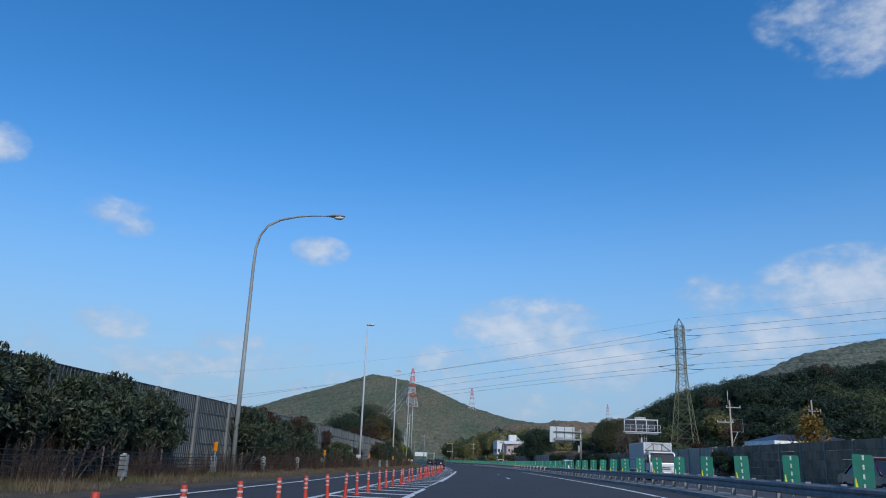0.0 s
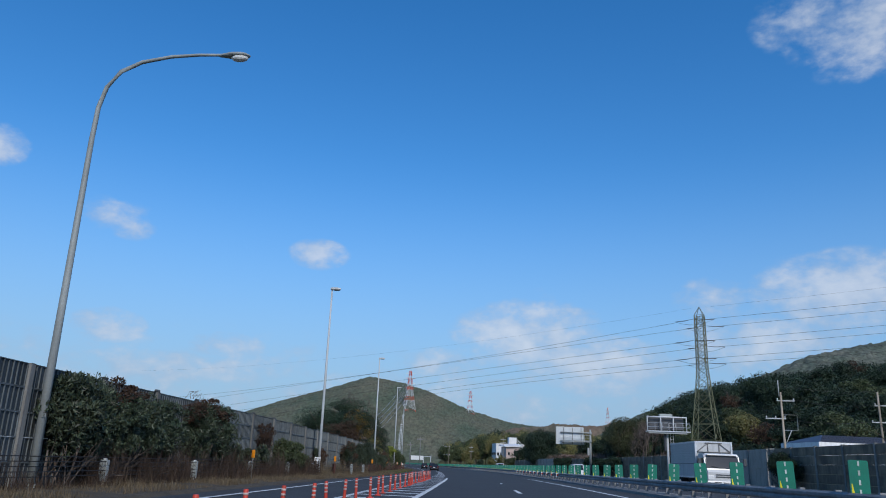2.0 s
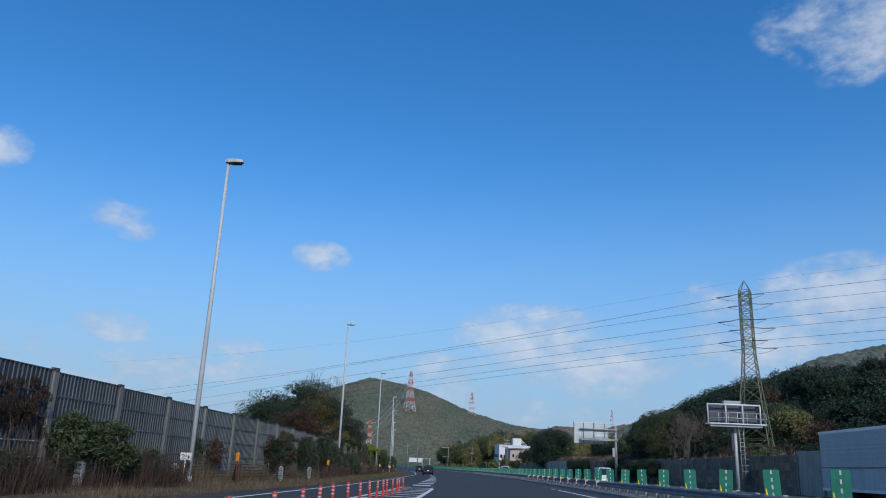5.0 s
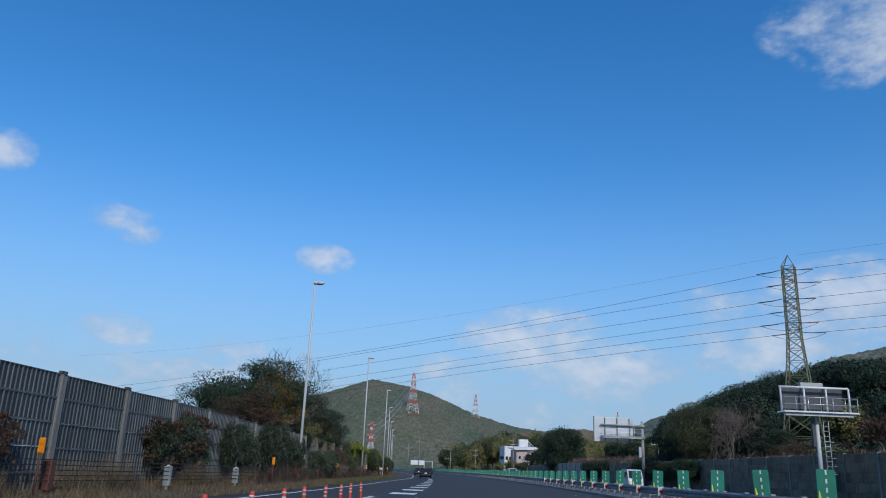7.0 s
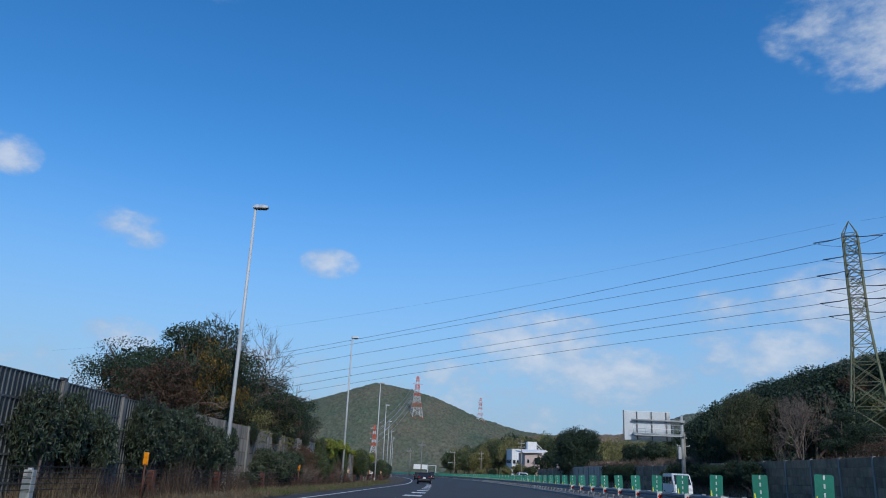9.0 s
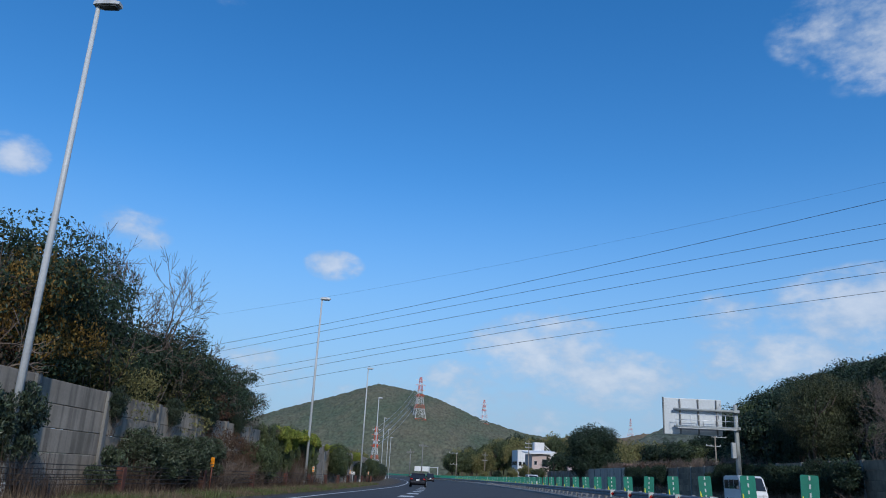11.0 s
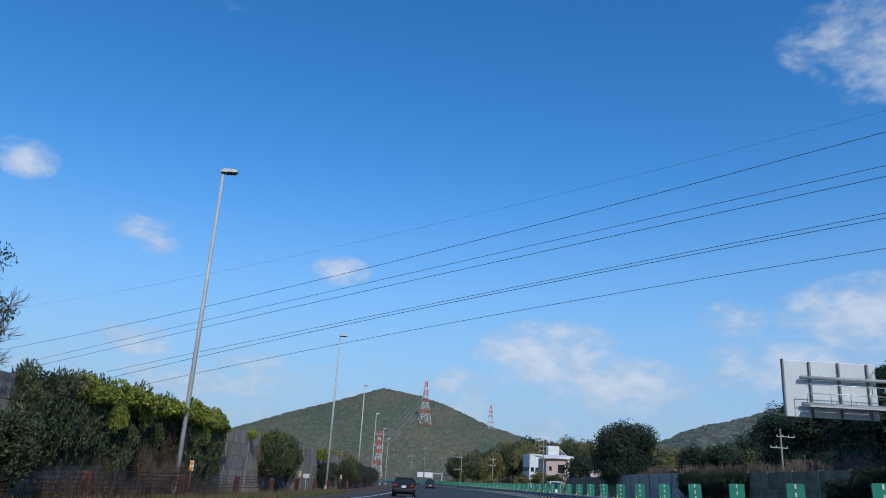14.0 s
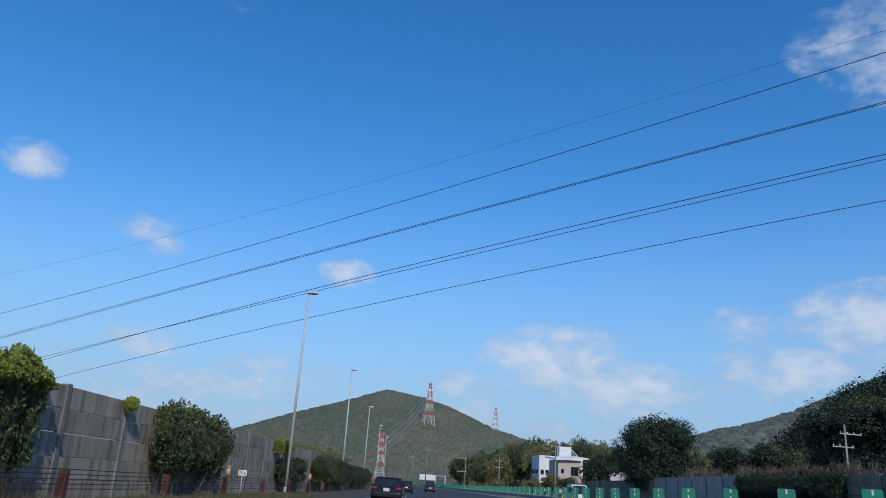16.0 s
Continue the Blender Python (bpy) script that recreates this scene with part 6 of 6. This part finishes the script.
pink = thing("pink_house", "pink-beige house with a shallow pale roof", "house", at=pose(26.6, 300, -0.4, 0, 0, 10))
part("wall", boxed(0, 5.2, 0, 7, 0, 8.3), M["pink_wall"], pink)
roof = bmesh.new()
loft(roof, [[(-0.8, -0.9, 8.1), (6.6, -0.9, 8.6), (6.6, -0.9, 8.9), (-0.8, -0.9, 8.4)], [(-0.8, 7.6, 8.8), (6.6, 7.6, 9.3), (6.6, 7.6, 9.6), (-0.8, 7.6, 9.1)]])
part("roof", roof, M["white_wall"], pink, "shallow pale roof")
window(pink, 3.7, 0, 5.0, 1.7, 1.9)
window(pink, 1.0, 0, 5.4, 0.7, 1.0)

salmon = thing("low_house", "low house with a faded salmon-pink roof", "house", at=pose(31.4, 262, -0.4, 0, 0, 12))
part("wall", boxed(0, 6, 0, 6, 0, 3.6), M["pink_wall"], salmon)
roof = bmesh.new()
loft(roof, [[(-0.6, -0.6, 3.6), (6.6, -0.6, 3.6), (6.6, 3.0, 5.2), (-0.6, 3.0, 5.2)], [(-0.6, 6.6, 3.6), (6.6, 6.6, 3.6), (6.6, 3.1, 5.3), (-0.6, 3.1, 5.3)]])
part("roof", roof, M["pink_wall"], salmon)
window(salmon, 2.0, 0, 1.5, 1.4, 1.2)

low = thing("low_house", "low pink-walled house with a brown roof", "house", at=pose(35.5, 230, -0.4, 0, 0, -5))
part("wall", boxed(0, 5, 0, 7, 0, 3.6), M["pink_wall"], low)
roof = bmesh.new()
loft(roof, [[(-0.6, -0.6, 3.6), (5.6, -0.6, 3.6), (5.6, 3.5, 5.0), (-0.6, 3.5, 5.0)], [(-0.6, 7.6, 3.6), (5.6, 7.6, 3.6), (5.6, 3.6, 5.1), (-0.6, 3.6, 5.1)]])
part("roof", roof, M["roof_brown"], low)
for x in (1.2, 3.6):
    window(low, x, 0, 1.6, 1.4, 1.3)

blue = thing("blue_roofed_house", "house with a dark blue tiled hip roof and pale eaves", "house", at=pose(50.6, 118, -0.4, 0, 0, 6))
part("wall", boxed(0.6, 14.0, 0.6, 8.4, 0, 5.21), M["white_wall"], blue)
part("eave_board", boxed(0, 14.6, 0, 9, 5.2, 5.8), M["white_wall"], blue)
roof = bmesh.new()
loft(roof, [[(0, 0, 5.81), (14.6, 0, 5.81), (14.6, 9, 5.81), (0, 9, 5.81)], [(3.2, 4.4, 6.9), (11.4, 4.4, 6.9), (11.4, 4.6, 6.9), (3.2, 4.6, 6.9)]])
part("roof", roof, M["roof_blue"], blue)
for x in (3, 6.5, 10):
    window(blue, x, 0.6, 2.9, 1.6, 1.3)
for k in range(11):
    part("tile_row", boxed(0.25 + 0.29 * k, 14.35 - 0.29 * k, 0.4 * k - 0.02, 0.4 * k + 0.05, 5.83 + 0.1 * k, 5.87 + 0.1 * k), M["roof_blue"], blue)


# ---------------------------------------------------------------- vehicles
def wheel(parent, x, y, r, w, s):
    ob = part("wheel", tube(bmesh.new(), [(x - s * w, y, r), (x - s * w * 0.9, y, r), (x, y, r)], [r * 0.94, r, r], 20), M["tyre"], parent)
    part("rim", tube(bmesh.new(), [(x, y, r), (x + s * 0.012, y, r)], [r * 0.66, r * 0.6], 16), M["aluminium"], ob)


def car(name, label, x, y, turn, paint, length=4.4, width=1.76, height=1.5, wagon=True, group=""):
    """Forward is +y; the rear faces -y."""
    ob = thing(name, label, "car", group, pose(x, y, ROAD_Z + (banked(y, x - mid(y))) + 0.005, 0, 0, turn))
    L, W, H = length / 2, width / 2, height

    def ring(t, low, belt, w):
        return [(-w * 0.93, t, low), (w * 0.93, t, low), (w, t, (low + belt) / 2), (w * 0.95, t, belt), (-w * 0.95, t, belt), (-w, t, (low + belt) / 2)]
    bm = bmesh.new()
    loft(bm, [ring(-L, 0.42, 0.78, W * 0.86), ring(-L + 0.12, 0.28, 0.92, W * 0.95), ring(-L + 0.6, 0.2, 0.96, W), ring(0, 0.18, 0.95, W), ring(L - 1.1, 0.2, 0.92, W), ring(L - 0.3, 0.24, 0.78, W * 0.94), ring(L, 0.36, 0.62, W * 0.8)])
    bmesh.ops.bevel(bm, geom=[e for e in bm.edges if e.calc_face_angle(0) > 0.5], offset=0.05, segments=2, affect="EDGES")
    body = part("body", bm, M[paint], ob)

    def cab(t, z, w):
        return [(-w, t, z), (w, t, z)]
    r0, r1 = (-L + 0.28, -L + 0.75) if wagon else (-L + 0.75, -L + 1.35)
    f1, f0 = L - 2.0, L - 1.15
    sect = [(r0, 0.94, W * 0.9), (r1, H - 0.04, W * 0.7), (f1, H - 0.03, W * 0.7), (f0, 0.9, W * 0.9)]
    bm = bmesh.new()
    lo = [[(-W * 0.92, r0, 0.92), (W * 0.92, r0, 0.92), (W * 0.92, f0, 0.9), (-W * 0.92, f0, 0.9)], [(-W * 0.7, r1, H - 0.1), (W * 0.7, r1, H - 0.1), (W * 0.7, f1, H - 0.1), (-W * 0.7, f1, H - 0.1)]]
    loft(bm, lo)
    cabin = part("window_glass", bm, M["glass"], ob)
    part("roof", boxed(-W * 0.72, W * 0.72, r1 - 0.05, f1 + 0.05, H - 0.11, H, bevel=0.04), M[paint], ob)
    for s in (-1, 1):
        for a, b, za, zb in ((r0, r1, 0.92, H - 0.06), (f0, f1, 0.9, H - 0.06)):
            part("pillar", tube(bmesh.new(), [(s * W * 0.91, a, za), (s * W * 0.7, b, zb)], 0.045, 6), M[paint], ob)
        part("pillar", tube(bmesh.new(), [(s * W * 0.915, 0.1, 0.92), (s * W * 0.71, 0.0, H - 0.06)], 0.035, 6), M[paint], ob)
        for yy in (-L + 0.85, L - 0.85):
            wheel(ob, s * (W + 0.005), yy, 0.32, 0.2, s)
        part("tail_light", boxed(s * W * 0.74 - 0.13, s * W * 0.74 + 0.12, -L - 0.02, -L + 0.16, 0.77, 0.88, bevel=0.025), M["tail_red"], body)
        part("headlight", boxed(s * W * 0.66 - 0.2, s * W * 0.66 + 0.2, L - 0.24, L - 0.02, 0.58, 0.72, bevel=0.03), M["reflective"], body)
        part("door_mirror", boxed(s * (W + 0.1) - 0.1, s * (W + 0.1) + 0.1, L - 1.55, L - 1.42, 0.95, 1.08, bevel=0.03), M[paint], ob)
    part("rear_bumper", boxed(-W * 0.86, W * 0.86, -L - 0.06, -L + 0.12, 0.34, 0.6, bevel=0.05), M[paint], body)
    part("number_plate", boxed(-0.17, 0.17, -L - 0.075, -L - 0.05, 0.66, 0.83), M["reflective"], body, "plain pale number plate")
    part("number_plate", boxed(-0.17, 0.17, L - 0.02, L + 0.02, 0.4, 0.56), M["reflective"], body, "plain pale number plate")
    return ob


car("car", "black estate car driving in the merging lane", mid(174) - 3.6, 174, heading(174), "car_black", 4.6, 1.8, 1.44, True)
car("car", "dark compact car further along the merging lane", mid(232) - 4.1, 232, heading(232), "car_black", 4.3, 1.7, 1.55, True)
car("car", "dark tall car far ahead in the near lane", mid(262) - 0.2, 262, heading(262), "car_black", 4.2, 1.75, 1.85, True)
car("car", "dark red car on the opposite carriageway", mid(31.5) + 14.6, 31.5, 180 + heading(31), "car_purple", 4.6, 1.82, 1.55, False)


def van(x, y, turn):
    ob = thing("van", "small white box-shaped van on the opposite carriageway", "van", "white vans", pose(x, y, ROAD_Z + (banked(y, x - mid(y))) + 0.005, 0, 0, turn))
    W, L = 0.74, 1.7
    side = [(-L, 0.3), (L, 0.3), (L, 0.75), (L - 0.12, 0.98), (L - 0.62, 1.78), (L - 0.95, 1.88), (-L + 0.1, 1.88), (-L, 1.75)]
    bm = bmesh.new()
    loft(bm, [[(-W, a, b) for a, b in side], [(W, a, b) for a, b in side]])
    bmesh.ops.bevel(bm, geom=[e for e in bm.edges if e.calc_face_angle(0) > 0.6], offset=0.06, segments=2, affect="EDGES")
    body = part("body", bm, M["car_white"], ob)
    bm = bmesh.new()
    loft(bm, [[(-W * 0.88, L - 0.1, 1.02), (W * 0.88, L - 0.1, 1.02), (W * 0.82, L - 0.57, 1.76), (-W * 0.82, L - 0.57, 1.76)], [(-W * 0.88, L - 0.16, 1.0), (W * 0.88, L - 0.16, 1.0), (W * 0.82, L - 0.62, 1.74), (-W * 0.82, L - 0.62, 1.74)]])
    part("windscreen", bm, M["glass"], ob)
    for s in (-1, 1):
        for a, b in ((-1.5, -0.75), (-0.65, 0.1), (0.2, 0.95)):
            part("side_window", boxed(s * (W + 0.004) - 0.012, s * (W + 0.004) + 0.012, a, b, 1.08, 1.62), M["glass"], ob)
        for yy in (-1.1, 1.1):
            wheel(ob, s * (W + 0.01), yy, 0.27, 0.16, s)
        part("headlight", boxed(s * 0.55 - 0.13, s * 0.55 + 0.13, L - 0.04, L + 0.02, 0.62, 0.8, bevel=0.02), M["reflective"], body)
        part("door_mirror", boxed(s * (W + 0.12) - 0.08, s * (W + 0.12) + 0.08, 1.05, 1.15, 1.05, 1.25, bevel=0.02), M["dark_grey"], ob)
    part("front_bumper", boxed(-W * 0.96, W * 0.96, L - 0.05, L + 0.07, 0.28, 0.5, bevel=0.04), M["car_white"], body)
    part("number_plate", boxed(-0.17, 0.17, L + 0.06, L + 0.085, 0.34, 0.5), M["reflective"], body, "plain pale number plate")
    return ob


van(mid(138) + 17.8, 138.0, 180 + heading(138))
van(mid(205) + 13.0, 205.0, 180 + heading(205))


def truck(x, y, turn):
    """Forward is +y; the front of the cab is at the origin."""
    ob = thing("box_truck", "white box truck driving towards the camera", "truck", at=pose(x, y, ROAD_Z + (banked(y, x - mid(y))) + 0.005, 0, 0, turn))
    W = 1.08
    part("cargo_box", boxed(-W, W, -7.6, -1.75, 0.8, 2.95, bevel=0.025), M["box_white"], ob)
    for z in (0.84, 2.91):
        part("box_rail", boxed(-W - 0.02, W + 0.02, -7.62, -1.73, z - 0.05, z + 0.05), M["aluminium"], ob)
    for s in (-1, 1):
        for k in range(18):
            z = 1.72 + 0.064 * k
            part("side_rib", boxed(s * (W + 0.004) - 0.008, s * (W + 0.004) + 0.008, -7.5, -1.85, z, z + 0.03), M["box_white"], ob)
        part("side_seam", boxed(s * (W + 0.012) - 0.012, s * (W + 0.012) + 0.012, -7.5, -1.85, 1.6, 1.64), M["post_grey"], ob)
        part("corner_post", boxed(s * W - 0.05, s * W + 0.05, -1.8, -1.70, 0.8, 2.95), M["aluminium"], ob)
        part("front_brace", tube(bmesh.new(), [(s * 1.0, -1.71, 2.34), (s * 0.34, -1.71, 2.84)], 0.025, 6), M["post_grey"], ob)
        part("front_brace", tube(bmesh.new(), [(s * 0.34, -1.71, 2.3), (s * 0.34, -1.71, 2.86)], 0.025, 6), M["post_grey"], ob)
    part("front_brace", tube(bmesh.new(), [(-0.5, -1.71, 2.86), (0.5, -1.71, 2.86)], 0.03, 6), M["post_grey"], ob)
    part("front_brace", tube(bmesh.new(), [(-1.0, -1.71, 2.32), (1.0, -1.71, 2.32)], 0.025, 6), M["post_grey"], ob)
    bm = bmesh.new()
    prof = [(-1.6, 0.55), (0.0, 0.45), (0.03, 1.15), (-0.05, 1.3), (-0.34, 2.08), (-0.55, 2.22), (-1.6, 2.26)]
    loft(bm, [[(-W * 0.95, a, b) for a, b in prof], [(W * 0.95, a, b) for a, b in prof]])
    bmesh.ops.bevel(bm, geom=[e for e in bm.edges if e.calc_face_angle(0) > 0.6], offset=0.07, segments=2, affect="EDGES")
    cabin = part("cab", bm, M["car_white"], ob)
    def pane(x, low, high, out):
        """A slab on the raked front between two heights."""
        y0, y1 = -0.05 - (low - 1.3) * 0.372 + out, -0.05 - (high - 1.3) * 0.372 + out
        return loft(bmesh.new(), [[(-x, y0, low), (x, y0, low), (x * 0.94, y1, high), (-x * 0.94, y1, high)], [(-x, y0 - 0.05, low), (x, y0 - 0.05, low), (x * 0.94, y1 - 0.05, high), (-x * 0.94, y1 - 0.05, high)]])
    part("windscreen_seal", pane(0.98, 1.37, 2.06, 0.012), M["dark_grey"], cabin)
    part("windscreen", pane(0.93, 1.42, 2.01, 0.024), M["glass"], cabin)
    part("sun_visor", boxed(-0.9, 0.9, -0.44, -0.18, 2.1, 2.16, bevel=0.02), M["car_white"], cabin)
    for z in (0.86, 0.98):
        part("grille_slot", boxed(-0.5, 0.5, 0.02, 0.05, z, z + 0.06), M["dark_grey"], cabin)
    for z in (0.46, 0.56):
        part("bumper_slot", boxed(-0.62, 0.62, 0.1, 0.13, z, z + 0.05), M["dark_grey"], cabin)
    for s in (-1, 1):
        part("side_window", boxed(s * W * 0.955 - 0.012, s * W * 0.955 + 0.012, -1.25, -0.45, 1.34, 1.95), M["glass"], cabin)
        part("headlight", boxed(s * 0.78 - 0.18, s * 0.78 + 0.18, -0.04, 0.05, 0.72, 0.98, bevel=0.03), M["reflective"], cabin)
        part("mirror", boxed(s * 1.32 - 0.1, s * 1.32 + 0.1, -0.25, -0.18, 1.55, 1.95, bevel=0.03), M["dark_grey"], ob, "black door mirror")
        part("mirror_arm", tube(bmesh.new(), [(s * 1.0, -0.3, 1.95), (s * 1.32, -0.22, 1.95), (s * 1.32, -0.22, 1.5)], 0.018, 6), M["dark_grey"], ob)
        wheel(ob, s * 1.05, -0.85, 0.4, 0.24, s)
        wheel(ob, s * 1.05, -5.6, 0.4, 0.45, s)
        part("wiper", tube(bmesh.new(), [(s * 0.1, -0.02, 1.4), (s * 0.7, -0.05, 1.5)], 0.014, 5), M["dark_grey"], cabin)
    part("bumper", boxed(-1.05, 1.05, -0.2, 0.12, 0.35, 0.66, bevel=0.05), M["car_white"], cabin)
    part("number_plate", boxed(-0.22, 0.22, 0.11, 0.135, 0.42, 0.6), M["reflective"], cabin, "plain pale number plate")
    part("chassis", boxed(-0.45, 0.45, -7.4, -0.3, 0.45, 0.85), M["dark_grey"], ob)
    part("side_guard", boxed(-1.02, -0.98, -5.0, -1.9, 0.5, 0.75), M["aluminium"], ob)
    return ob


truck(mid(64.5) + 14.4, 64.5, 180 + heading(64.5))
